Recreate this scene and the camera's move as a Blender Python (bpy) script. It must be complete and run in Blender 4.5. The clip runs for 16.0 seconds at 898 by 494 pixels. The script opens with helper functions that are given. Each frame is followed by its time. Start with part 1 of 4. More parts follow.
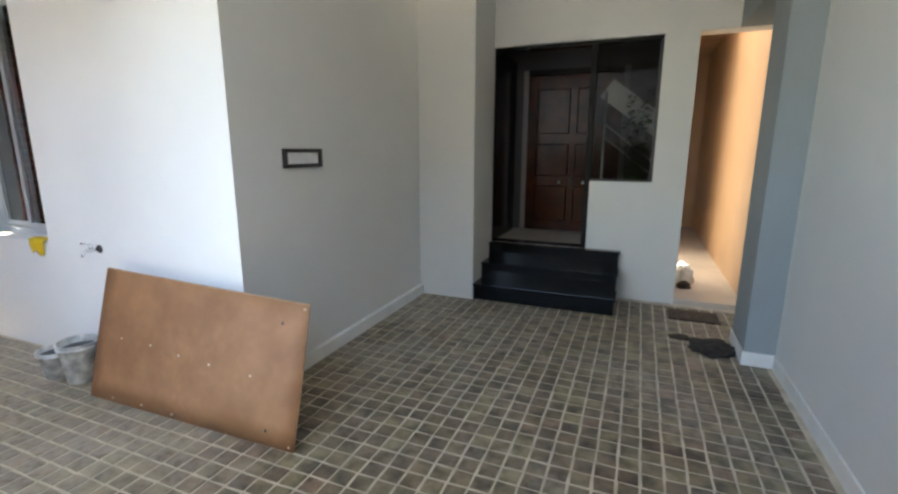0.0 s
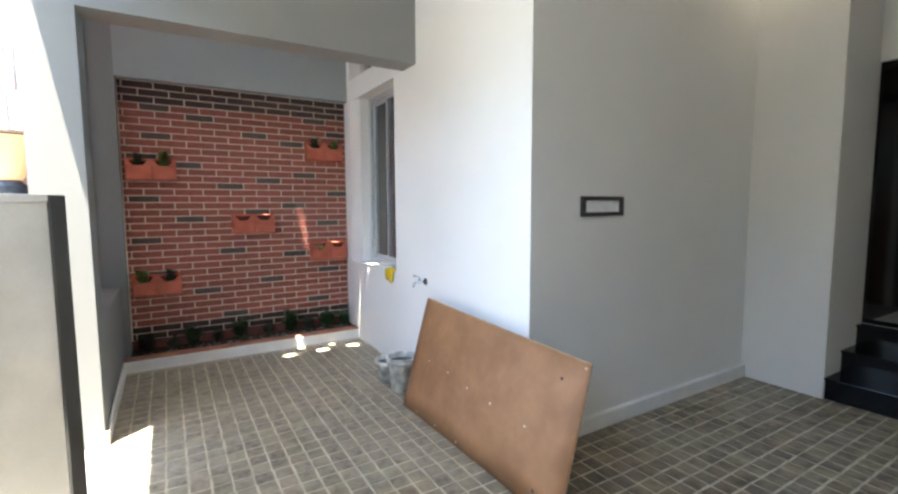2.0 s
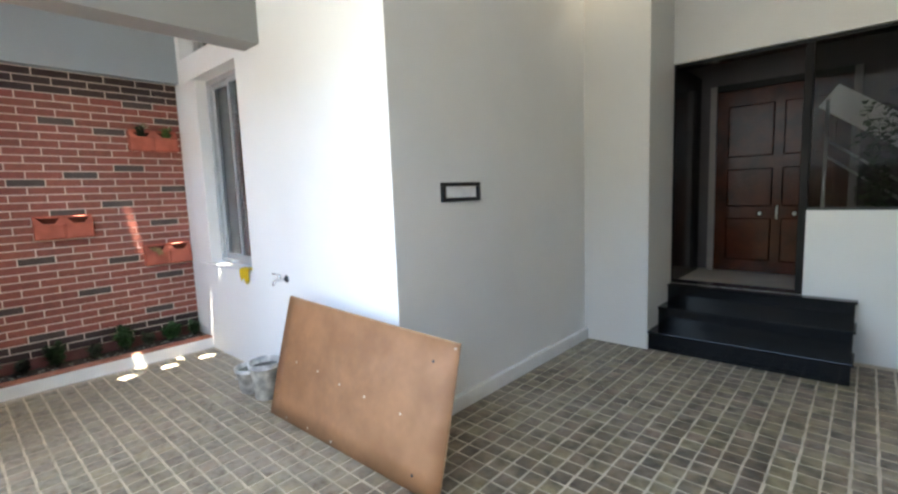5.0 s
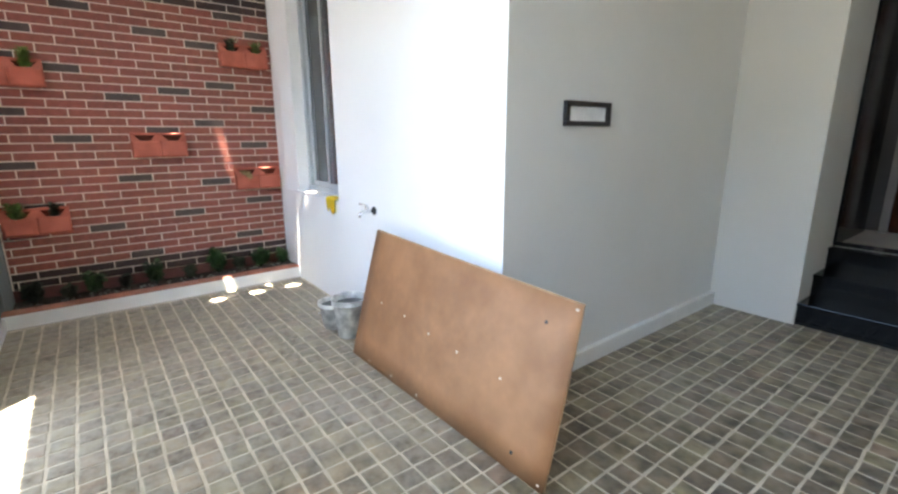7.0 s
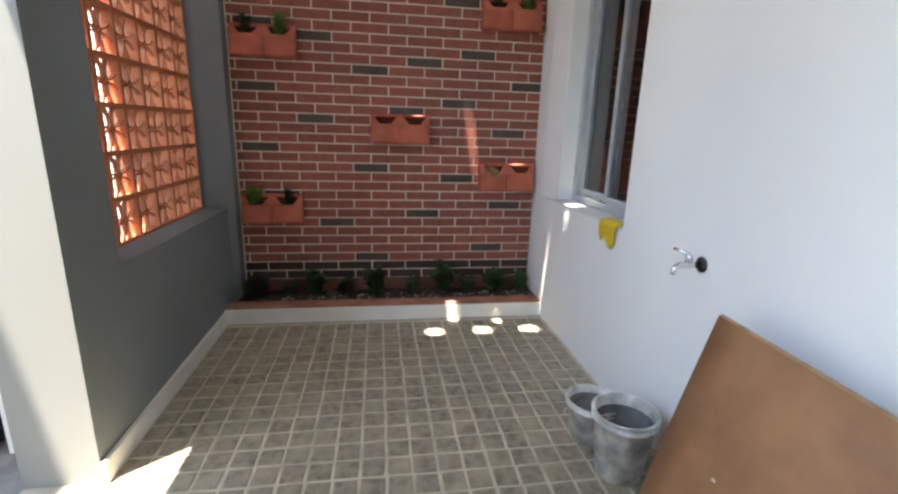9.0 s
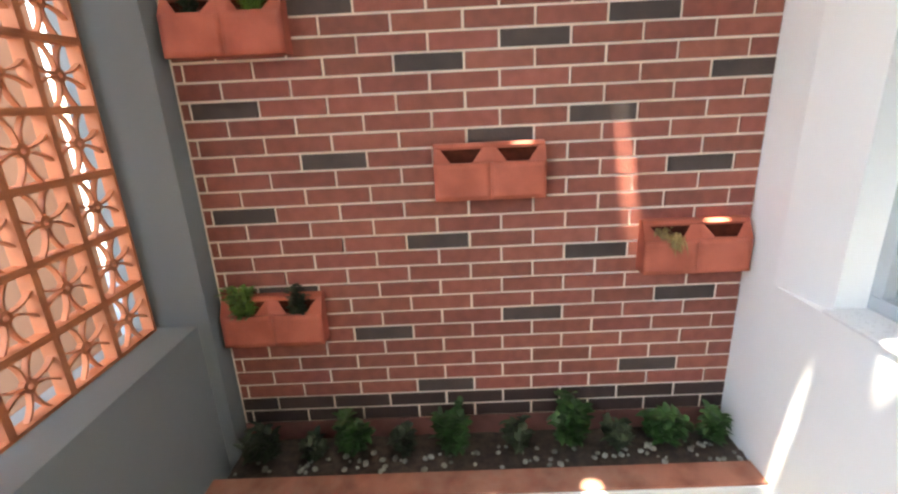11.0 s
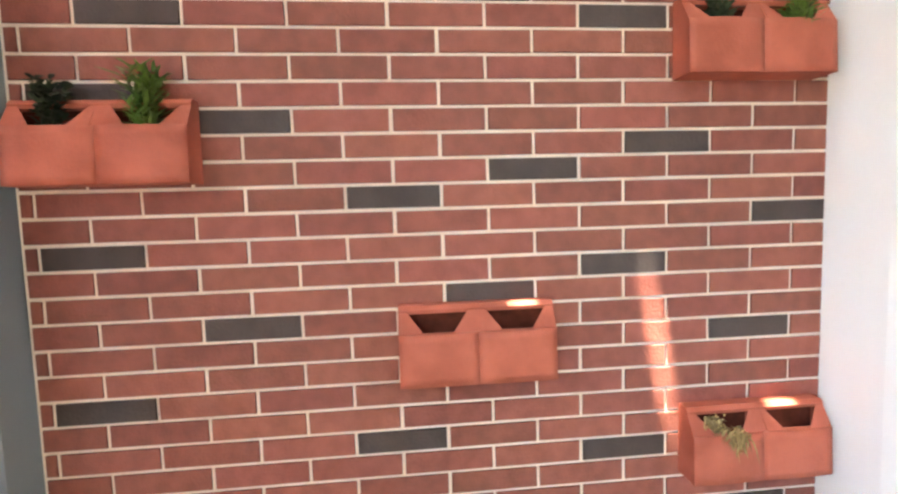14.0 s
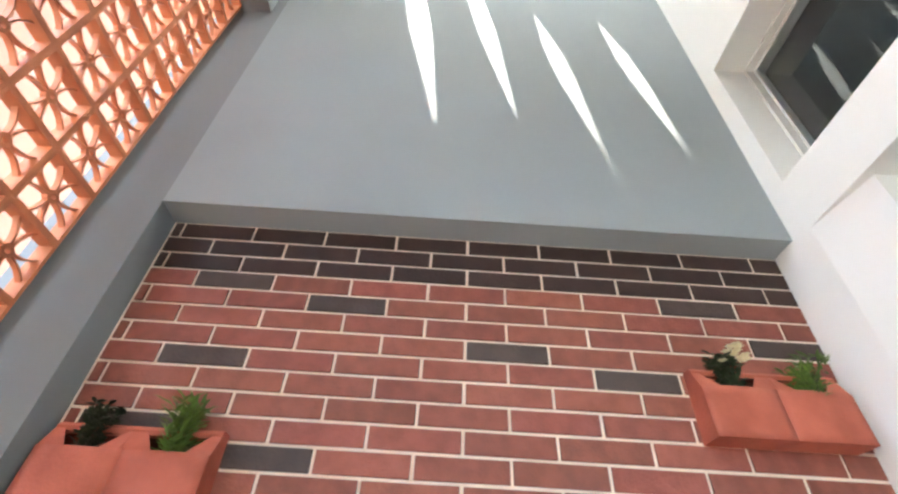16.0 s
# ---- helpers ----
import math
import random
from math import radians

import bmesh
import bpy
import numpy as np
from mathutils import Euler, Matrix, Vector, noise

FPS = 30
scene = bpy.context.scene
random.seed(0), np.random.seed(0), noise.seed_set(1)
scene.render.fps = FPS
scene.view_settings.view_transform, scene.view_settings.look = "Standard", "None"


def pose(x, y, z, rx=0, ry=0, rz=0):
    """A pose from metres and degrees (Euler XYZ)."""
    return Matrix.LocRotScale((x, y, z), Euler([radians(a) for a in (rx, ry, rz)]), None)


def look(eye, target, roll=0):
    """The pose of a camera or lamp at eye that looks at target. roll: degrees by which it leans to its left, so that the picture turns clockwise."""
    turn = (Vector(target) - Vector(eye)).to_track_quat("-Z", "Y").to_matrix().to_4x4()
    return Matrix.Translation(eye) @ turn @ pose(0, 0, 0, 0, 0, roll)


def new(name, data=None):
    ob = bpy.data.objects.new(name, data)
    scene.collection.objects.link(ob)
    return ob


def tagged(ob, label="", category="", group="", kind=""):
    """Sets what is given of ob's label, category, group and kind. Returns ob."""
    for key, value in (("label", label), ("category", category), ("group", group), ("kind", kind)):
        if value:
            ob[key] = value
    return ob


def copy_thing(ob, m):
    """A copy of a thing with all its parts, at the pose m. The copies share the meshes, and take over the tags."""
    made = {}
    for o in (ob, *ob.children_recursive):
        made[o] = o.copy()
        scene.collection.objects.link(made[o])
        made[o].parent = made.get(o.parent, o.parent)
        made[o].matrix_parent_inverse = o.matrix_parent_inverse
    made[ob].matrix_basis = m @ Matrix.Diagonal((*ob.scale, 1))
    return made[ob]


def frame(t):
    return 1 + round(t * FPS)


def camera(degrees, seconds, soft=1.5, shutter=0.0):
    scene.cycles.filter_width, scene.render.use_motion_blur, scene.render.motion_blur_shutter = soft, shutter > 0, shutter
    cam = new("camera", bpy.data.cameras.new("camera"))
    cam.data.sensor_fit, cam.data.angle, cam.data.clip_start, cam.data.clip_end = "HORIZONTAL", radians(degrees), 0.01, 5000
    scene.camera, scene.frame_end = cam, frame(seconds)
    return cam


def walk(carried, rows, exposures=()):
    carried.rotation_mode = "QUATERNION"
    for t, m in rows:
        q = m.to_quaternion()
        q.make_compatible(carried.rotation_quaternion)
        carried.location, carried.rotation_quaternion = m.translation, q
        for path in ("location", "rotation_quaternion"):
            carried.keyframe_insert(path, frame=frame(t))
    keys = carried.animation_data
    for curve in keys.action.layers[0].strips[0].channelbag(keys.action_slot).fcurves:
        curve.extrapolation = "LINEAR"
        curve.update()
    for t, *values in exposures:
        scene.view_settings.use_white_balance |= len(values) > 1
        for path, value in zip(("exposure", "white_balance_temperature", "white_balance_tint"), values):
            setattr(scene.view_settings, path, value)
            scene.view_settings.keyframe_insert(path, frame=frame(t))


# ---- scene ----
cam = camera(88.1, 16.0, soft=2.4)
PATH = [
    (0, (-0.963, 1.173, 1.473), (-1.699, 2.988, 1.065), 0.1),
    (0.5, (-0.916, 1.265, 1.451), (-1.99, 2.896, 1.021), -0.4),
    (1, (-0.882, 1.299, 1.449), (-2.279, 2.672, 1.042), -1.7),
    (1.5, (-0.973, 1.357, 1.43), (-2.569, 2.509, 1.077), -1.4),
    (2, (-1.034, 1.362, 1.432), (-2.737, 2.396, 1.252), -0.2),
    (2.5, (-1.05, 1.363, 1.484), (-2.792, 2.346, 1.51), 0.6),
    (3, (-1.001, 1.305, 1.561), (-2.726, 2.307, 1.705), 0.5),
    (3.5, (-0.988, 1.311, 1.555), (-2.673, 2.379, 1.687), -0.2),
    (4, (-1.004, 1.404, 1.477), (-2.624, 2.577, 1.499), -1.2),
    (4.5, (-0.993, 1.384, 1.446), (-2.428, 2.771, 1.31), -1.9),
    (4.7, (-1.004, 1.382, 1.437), (-2.354, 2.845, 1.243), -2.2),
    (6.8, (-1.504, 1.555, 1.298), (-2.918, 2.895, 0.841), 0.4),
    (7, (-1.488, 1.596, 1.315), (-3.027, 2.787, 0.85), -0.2),
    (7.5, (-1.804, 1.671, 1.315), (-3.544, 2.523, 0.818), 1.5),
    (8, (-2.098, 1.794, 1.315), (-3.922, 2.423, 0.786), 2.6),
    (8.5, (-2.47, 1.936, 1.299), (-4.347, 2.362, 0.757), 2.5),
    (8.7, (-2.601, 1.951, 1.255), (-4.5, 2.32, 0.747), 2.4),
    (10.8, (-4.289, 2.004, 1.499), (-6.182, 1.968, 0.853), -2.4),
    (11, (-4.411, 1.981, 1.504), (-6.315, 1.952, 0.893), -2.7),
    (11.5, (-4.66, 1.955, 1.552), (-6.579, 1.954, 0.988), -3.1),
    (12, (-4.806, 1.936, 1.57), (-6.742, 1.998, 1.071), -2.9),
    (12.5, (-4.857, 1.945, 1.57), (-6.802, 2.069, 1.12), -2.6),
    (13, (-4.872, 1.947, 1.569), (-6.816, 2.124, 1.133), -2.2),
    (13.5, (-4.879, 1.945, 1.531), (-6.838, 2.126, 1.171), -2.1),
    (14, (-4.919, 1.943, 1.582), (-6.905, 2.124, 1.43), -1.7),
    (14.3, (-4.899, 1.958, 1.512), (-6.859, 2.111, 1.881), -1.8),
    (14.5, (-4.898, 1.961, 1.502), (-6.784, 2.082, 2.155), -0.8),
    (15, (-4.885, 1.946, 1.488), (-6.611, 2.033, 2.494), 0.5),
    (15.5, (-4.9, 1.964, 1.505), (-6.582, 2.0, 2.586), 2.3),
    (16, (-4.901, 1.965, 1.506), (-6.434, 1.974, 2.79), 3.4),
]
EXPOSURES = [(0.0, 3.63, 7200, 6), (0.5, 4.0, 7150, 6), (1.5, 4.0, 7150, 6), (2.5, 3.45, 7050, 7), (3.5, 3.4, 7250, 7), (4.0, 3.5, 7300, 6), (4.5, 4.0, 7100, 6), (7.0, 4.15, 7000, 5), (7.5, 3.8, 7100, 5), (8.0, 3.45, 7100, 6), (8.7, 3.4, 7150, 6),
             (10.8, 4.4, 7600, 6), (11.5, 4.52, 7600, 6), (12.5, 4.8, 7550, 6), (14.0, 4.95, 7500, 5), (14.6, 5.1, 7200, 4), (15.5, 5.05, 6950, 4), (16.0, 4.93, 6850, 5)]
walk(cam, [(t, look(eye, target, roll)) for t, eye, target, roll in PATH], EXPOSURES)

# ---- light ----
world = bpy.data.worlds.new("world")
scene.world = world
world.use_nodes = True
wn = world.node_tree
sky = wn.nodes.new("ShaderNodeTexSky")
sky.sky_type = "NISHITA"
sky.sun_disc = False
SUN = Vector((0.125, -0.16, 1.0)).normalized()
sky.sun_elevation = math.asin(SUN.z)
sky.sun_rotation = math.atan2(SUN.x, SUN.y)
bg = wn.nodes["Background"]
wn.links.new(sky.outputs["Color"], bg.inputs["Color"])
bg.inputs["Strength"].default_value = 0.15
sun = new("sun", bpy.data.lights.new("sun", "SUN"))
sun.data.energy = 4.6
sun.data.angle = radians(0.5)
sun.data.color = (1.0, 0.95, 0.88)
sun.matrix_world = look(SUN * 20, (0, 0, 0))


# ---- materials ----
def mat(name, color, rough=0.6, var=0.12, scale=6.0, fine=60.0, bump=0.15, metal=0.0, tint=None, spread=0.0, hue=0.0, spec=0.5, coat=0.0):
    """Procedural surface: two scales of noise in the colour, fine relief, and a change from object to object (spread)."""
    m = bpy.data.materials.new(name)
    m.use_nodes = True
    t = m.node_tree
    n, l = t.nodes, t.links
    b = n["Principled BSDF"]
    b.inputs["Metallic"].default_value = metal
    b.inputs["Specular IOR Level"].default_value = spec
    b.inputs["Coat Weight"].default_value = coat
    geo = n.new("ShaderNodeNewGeometry")
    big = n.new("ShaderNodeTexNoise")
    big.inputs["Scale"].default_value = scale
    big.inputs["Detail"].default_value = 5
    small = n.new("ShaderNodeTexNoise")
    small.inputs["Scale"].default_value = fine
    small.inputs["Detail"].default_value = 4
    for q in (big, small):
        l.new(geo.outputs["Position"], q.inputs["Vector"])
    dark = tuple(c * (1 - var) for c in color)
    light = tuple(min(1, c * (1 + var)) for c in (tint or color))
    mix = n.new("ShaderNodeMix")
    mix.data_type = "RGBA"
    mix.inputs["A"].default_value = (*dark, 1)
    mix.inputs["B"].default_value = (*light, 1)
    ramp = n.new("ShaderNodeMapRange")
    ramp.inputs["From Min"].default_value = 0.35
    ramp.inputs["From Max"].default_value = 0.65
    l.new(big.outputs["Fac"], ramp.inputs["Value"])
    l.new(ramp.outputs["Result"], mix.inputs["Factor"])
    hsv = n.new("ShaderNodeHueSaturation")
    l.new(mix.outputs["Result"], hsv.inputs["Color"])
    val = n.new("ShaderNodeMath")
    val.operation = "MULTIPLY_ADD"
    val.inputs[1].default_value = var * 0.8
    val.inputs[2].default_value = 1 - var * 0.4
    l.new(small.outputs["Fac"], val.inputs[0])
    last = val.outputs[0]
    if spread:
        info = n.new("ShaderNodeObjectInfo")
        rnd = n.new("ShaderNodeMath")
        rnd.operation = "MULTIPLY_ADD"
        rnd.inputs[1].default_value = spread * 2
        rnd.inputs[2].default_value = 1 - spread
        l.new(info.outputs["Random"], rnd.inputs[0])
        isl = n.new("ShaderNodeMath")
        isl.operation = "MULTIPLY_ADD"
        isl.inputs[1].default_value = spread * 2
        isl.inputs[2].default_value = 1 - spread
        l.new(geo.outputs["Random Per Island"], isl.inputs[0])
        both = n.new("ShaderNodeMath")
        both.operation = "MULTIPLY"
        l.new(rnd.outputs[0], both.inputs[0])
        l.new(isl.outputs[0], both.inputs[1])
        fin = n.new("ShaderNodeMath")
        fin.operation = "MULTIPLY"
        l.new(both.outputs[0], fin.inputs[0])
        l.new(last, fin.inputs[1])
        last = fin.outputs[0]
        if hue:
            turn = n.new("ShaderNodeMath")
            turn.operation = "MULTIPLY"
            l.new(info.outputs["Random"], turn.inputs[0])
            turn.inputs[1].default_value = 7.31
            part_of = n.new("ShaderNodeMath")
            part_of.operation = "ADD"
            l.new(turn.outputs[0], part_of.inputs[0])
            l.new(geo.outputs["Random Per Island"], part_of.inputs[1])
            wrap = n.new("ShaderNodeMath")
            wrap.operation = "FRACT"
            l.new(part_of.outputs[0], wrap.inputs[0])
            hm = n.new("ShaderNodeMath")
            hm.operation = "MULTIPLY_ADD"
            l.new(wrap.outputs[0], hm.inputs[0])
            hm.inputs[1].default_value = hue * 2
            hm.inputs[2].default_value = 0.5 - hue
            l.new(hm.outputs[0], hsv.inputs["Hue"])
    l.new(last, hsv.inputs["Value"])
    l.new(hsv.outputs["Color"], b.inputs["Base Color"])
    ro = n.new("ShaderNodeMapRange")
    ro.inputs["To Min"].default_value = max(0.02, rough - 0.1)
    ro.inputs["To Max"].default_value = min(1, rough + 0.1)
    l.new(small.outputs["Fac"], ro.inputs["Value"])
    l.new(ro.outputs["Result"], b.inputs["Roughness"])
    if bump:
        bp = n.new("ShaderNodeBump")
        bp.inputs["Strength"].default_value = bump
        bp.inputs["Distance"].default_value = 0.004
        l.new(small.outputs["Fac"], bp.inputs["Height"])
        l.new(bp.outputs["Normal"], b.inputs["Normal"])
    return m


def glow(name, color, strength):
    m = bpy.data.materials.new(name)
    m.use_nodes = True
    b = m.node_tree.nodes["Principled BSDF"]
    b.inputs["Base Color"].default_value = (*color, 1)
    b.inputs["Emission Color"].default_value = (*color, 1)
    b.inputs["Emission Strength"].default_value = strength
    return m


def glass(name, color, rough=0.02, ior=1.45):
    m = bpy.data.materials.new(name)
    m.use_nodes = True
    b = m.node_tree.nodes["Principled BSDF"]
    b.inputs["Base Color"].default_value = (*color, 1)
    b.inputs["Roughness"].default_value = rough
    b.inputs["Transmission Weight"].default_value = 1.0
    b.inputs["IOR"].default_value = ior
    return m


WHITE = mat("white_paint", (0.845, 0.85, 0.84), 0.55, 0.02, 1.5, 180, 0.05)
CREAM = mat("cream_paint", (0.69, 0.67, 0.625), 0.55, 0.02, 1.5, 180, 0.05)
GREY = mat("warm_grey_paint", (0.69, 0.68, 0.65), 0.5, 0.025, 1.5, 180, 0.05)
TAUPE = mat("taupe_beam_paint", (0.235, 0.237, 0.232), 0.5, 0.03, 1.5, 180, 0.05)
SLATE = mat("slate_grey_paint", (0.292, 0.324, 0.337), 0.85, 0.04, 1.5, 180, 0.05, spec=0.15)
# Darker copy of the slate paint, for the dimmer light on the screen wall.
SCREENSHADE = mat("shaded_slate_paint", (0.215, 0.233, 0.24), 0.8, 0.05, 1.5, 180, 0.06, spec=0.2)
PALE = mat("pale_grey_paint", (0.69, 0.69, 0.675), 0.5, 0.025, 1.5, 180, 0.05)
TRIM = mat("white_skirting", (0.74, 0.74, 0.72), 0.4, 0.05, 5, 120, 0.04)
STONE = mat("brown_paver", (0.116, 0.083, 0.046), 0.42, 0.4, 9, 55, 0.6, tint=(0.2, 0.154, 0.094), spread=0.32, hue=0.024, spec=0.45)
GROUT = mat("pale_grout", (0.56, 0.495, 0.39), 0.8, 0.2, 8, 90, 0.4)
def dusty(m, color, amount):
    """Dry plaster dust in uneven patches over a surface."""
    n, l = m.node_tree.nodes, m.node_tree.links
    b = n["Principled BSDF"]
    old = b.inputs["Base Color"].links[0].from_socket
    geo = n.new("ShaderNodeNewGeometry")
    fac = None
    for scale, lo, hi in ((1.3, 0.36, 0.66), (19.0, 0.3, 0.62)):
        q = n.new("ShaderNodeTexNoise")
        q.inputs["Scale"].default_value = scale
        q.inputs["Detail"].default_value = 6
        l.new(geo.outputs["Position"], q.inputs["Vector"])
        r = n.new("ShaderNodeMapRange")
        r.inputs["From Min"].default_value = lo
        r.inputs["From Max"].default_value = hi
        r.inputs["To Max"].default_value = amount if fac is None else 1.0
        l.new(q.outputs["Fac"], r.inputs["Value"])
        if fac is None:
            fac = r.outputs["Result"]
        else:
            k = n.new("ShaderNodeMath")
            k.operation = "MULTIPLY"
            l.new(fac, k.inputs[0])
            l.new(r.outputs["Result"], k.inputs[1])
            fac = k.outputs[0]
    mix = n.new("ShaderNodeMix")
    mix.data_type = "RGBA"
    mix.inputs["B"].default_value = (*color, 1)
    l.new(old, mix.inputs["A"])
    l.new(fac, mix.inputs["Factor"])
    l.new(mix.outputs["Result"], b.inputs["Base Color"])


dusty(STONE, (0.4, 0.37, 0.31), 0.5)


def court_light_dust(m, color, amount):
    """Paler tone painted over the court side for its stronger light, mixed with cement dust; it thins out towards the
    entrance with a ragged edge.
    """
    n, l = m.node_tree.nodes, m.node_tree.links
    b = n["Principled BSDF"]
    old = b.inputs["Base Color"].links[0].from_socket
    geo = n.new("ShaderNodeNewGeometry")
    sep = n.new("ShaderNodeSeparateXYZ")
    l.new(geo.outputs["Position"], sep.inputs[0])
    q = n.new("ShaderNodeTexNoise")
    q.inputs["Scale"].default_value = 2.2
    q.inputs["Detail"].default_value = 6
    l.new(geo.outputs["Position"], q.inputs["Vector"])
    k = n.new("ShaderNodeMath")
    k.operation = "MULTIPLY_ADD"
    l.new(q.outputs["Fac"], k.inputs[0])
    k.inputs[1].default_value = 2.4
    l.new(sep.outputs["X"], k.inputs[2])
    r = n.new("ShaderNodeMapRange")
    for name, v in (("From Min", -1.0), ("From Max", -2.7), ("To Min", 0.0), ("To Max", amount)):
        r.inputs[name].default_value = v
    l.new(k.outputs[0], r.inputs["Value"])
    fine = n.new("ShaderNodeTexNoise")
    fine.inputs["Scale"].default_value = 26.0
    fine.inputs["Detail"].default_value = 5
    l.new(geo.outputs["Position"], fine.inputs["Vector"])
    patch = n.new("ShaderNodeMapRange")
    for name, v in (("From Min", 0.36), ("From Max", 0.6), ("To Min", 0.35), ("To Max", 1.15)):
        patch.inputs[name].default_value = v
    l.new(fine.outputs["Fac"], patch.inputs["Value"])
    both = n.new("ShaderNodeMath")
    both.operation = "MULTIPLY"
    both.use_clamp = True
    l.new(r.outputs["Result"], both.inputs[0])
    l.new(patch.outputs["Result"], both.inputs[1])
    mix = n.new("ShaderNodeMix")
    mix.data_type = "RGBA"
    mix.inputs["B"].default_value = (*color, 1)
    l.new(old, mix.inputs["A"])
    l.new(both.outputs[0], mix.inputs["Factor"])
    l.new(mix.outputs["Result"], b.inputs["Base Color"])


court_light_dust(STONE, (0.38, 0.35, 0.29), 0.55)
dusty(GROUT, (0.38, 0.33, 0.25), 0.35)
BRICK = mat("red_brick_tile", (0.236, 0.068, 0.047), 0.75, 0.1, 22, 140, 0.5, tint=(0.258, 0.077, 0.053), spread=0.17, hue=0.004)
# Dark edge rows, taken near black to include the shade under the lintel.
EDGEBRICK = mat("shaded_maroon_brick_tile", (0.042, 0.021, 0.017), 0.75, 0.15, 12, 120, 0.5, spread=0.2)
DARKBRICK = mat("charcoal_brick_tile", (0.062, 0.042, 0.036), 0.75, 0.18, 12, 120, 0.5, spread=0.1)
MORTAR = mat("pale_mortar", (0.87, 0.74, 0.63), 0.85, 0.08, 10, 120, 0.3)
CLAY = mat("terracotta", (0.385, 0.086, 0.049), 0.65, 0.1, 8, 120, 0.3, tint=(0.445, 0.11, 0.067))
COPING = mat("dull_terracotta", (0.27, 0.09, 0.055), 0.75, 0.2, 8, 90, 0.3, tint=(0.33, 0.13, 0.085))
dusty(COPING, (0.36, 0.27, 0.21), 0.5)
JALI = mat("terracotta_screen", (0.52, 0.17, 0.075), 0.7, 0.1, 8, 120, 0.25, spread=0.06)
SOIL = mat("dark_soil", (0.045, 0.03, 0.022), 0.95, 0.4, 30, 160, 0.9)
GRANITE = mat("black_granite", (0.004, 0.0045, 0.005), 0.14, 0.5, 40, 300, 0.0, spec=0.3)
PLY = mat("plywood", (0.295, 0.136, 0.058), 0.6, 0.1, 5, 150, 0.15, tint=(0.335, 0.162, 0.074))
dusty(PLY, (0.2, 0.1, 0.055), 0.4)
PLYEDGE = mat("plywood_edge", (0.4, 0.25, 0.14), 0.7, 0.2, 20, 200, 0.2)
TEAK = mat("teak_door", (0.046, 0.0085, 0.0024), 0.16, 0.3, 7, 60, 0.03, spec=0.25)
BEDLEAF = mat("bed_leaf", (0.03, 0.08, 0.018), 0.5, 0.3, 20, 90, 0.1, spread=0.3)
LEAF = mat("green_leaf", (0.1, 0.18, 0.035), 0.5, 0.3, 20, 90, 0.1, spread=0.3)
DARKLEAF = mat("dark_leaf", (0.03, 0.045, 0.02), 0.6, 0.3, 20, 90, 0.1, spread=0.3)
DRYLEAF = mat("dry_leaf", (0.46, 0.32, 0.13), 0.7, 0.3, 20, 90, 0.1, spread=0.3)
PETAL = mat("cream_petal", (0.8, 0.75, 0.5), 0.5, 0.1, 20, 90, 0.0)
BLACK = mat("black_plastic", (0.02, 0.02, 0.021), 0.4, 0.1, 10, 100, 0.05)
ALU = mat("grey_aluminium", (0.42, 0.45, 0.47), 0.4, 0.05, 10, 100, 0.03)
CHROME = mat("chrome", (0.75, 0.76, 0.78), 0.12, 0.03, 10, 100, 0.0, metal=1.0)
STEEL = mat("brushed_steel", (0.55, 0.55, 0.55), 0.3, 0.05, 10, 100, 0.0, metal=1.0)
PLASTIC = mat("stained_white_plastic", (0.6, 0.6, 0.57), 0.6, 0.4, 14, 60, 0.2)
dusty(PLASTIC, (0.24, 0.24, 0.23), 0.6)
CEMENT = mat("grey_cement", (0.12, 0.12, 0.118), 0.9, 0.25, 12, 60, 0.5)
YELLOW = mat("yellow_plastic", (0.75, 0.52, 0.03), 0.4, 0.08, 12, 60, 0.1)
ORANGE = mat("orange_paint", (0.62, 0.41, 0.25), 0.42, 0.06, 2, 120, 0.08)
BEIGE = mat("beige_tile", (0.5, 0.44, 0.37), 0.35, 0.08, 4, 100, 0.05)
ROAD = mat("grey_street_concrete", (0.22, 0.21, 0.195), 0.85, 0.12, 2, 60, 0.3)
# Near-black walls: the darkness of the unlit rooms is put into the colour.
DARKROOM = mat("painted_dark_interior", (0.007, 0.006, 0.0055), 0.6, 0.1, 3, 60, 0.05, spec=0.1)
MAT = mat("brown_coir", (0.07, 0.05, 0.035), 0.95, 0.4, 30, 160, 0.9)
RAG = mat("dark_cloth", (0.03, 0.025, 0.022), 0.95, 0.5, 20, 140, 0.8)
GLASS = glass("window_glass", (0.85, 0.9, 0.92))
TINTED = glass("tinted_glass", (0.5, 0.5, 0.49), ior=1.18)
LAMPGLOW = glow("lamp_diffuser", (1.0, 0.9, 0.75), 14.0)
BOWLGLOW = glow("lamp_bowl", (0.9, 0.6, 0.33), 0.06)


def milky(name, color, through_light):
    """A milky sheet that passes scattered daylight."""
    m = bpy.data.materials.new(name)
    m.use_nodes = True
    n, l = m.node_tree.nodes, m.node_tree.links
    a, b, mx = n.new("ShaderNodeBsdfDiffuse"), n.new("ShaderNodeBsdfTranslucent"), n.new("ShaderNodeMixShader")
    a.inputs["Color"].default_value = b.inputs["Color"].default_value = (*color, 1)
    mx.inputs["Fac"].default_value = through_light
    l.new(a.outputs["BSDF"], mx.inputs[1])
    l.new(b.outputs["BSDF"], mx.inputs[2])
    l.new(mx.outputs["Shader"], n["Material Output"].inputs["Surface"])
    return m


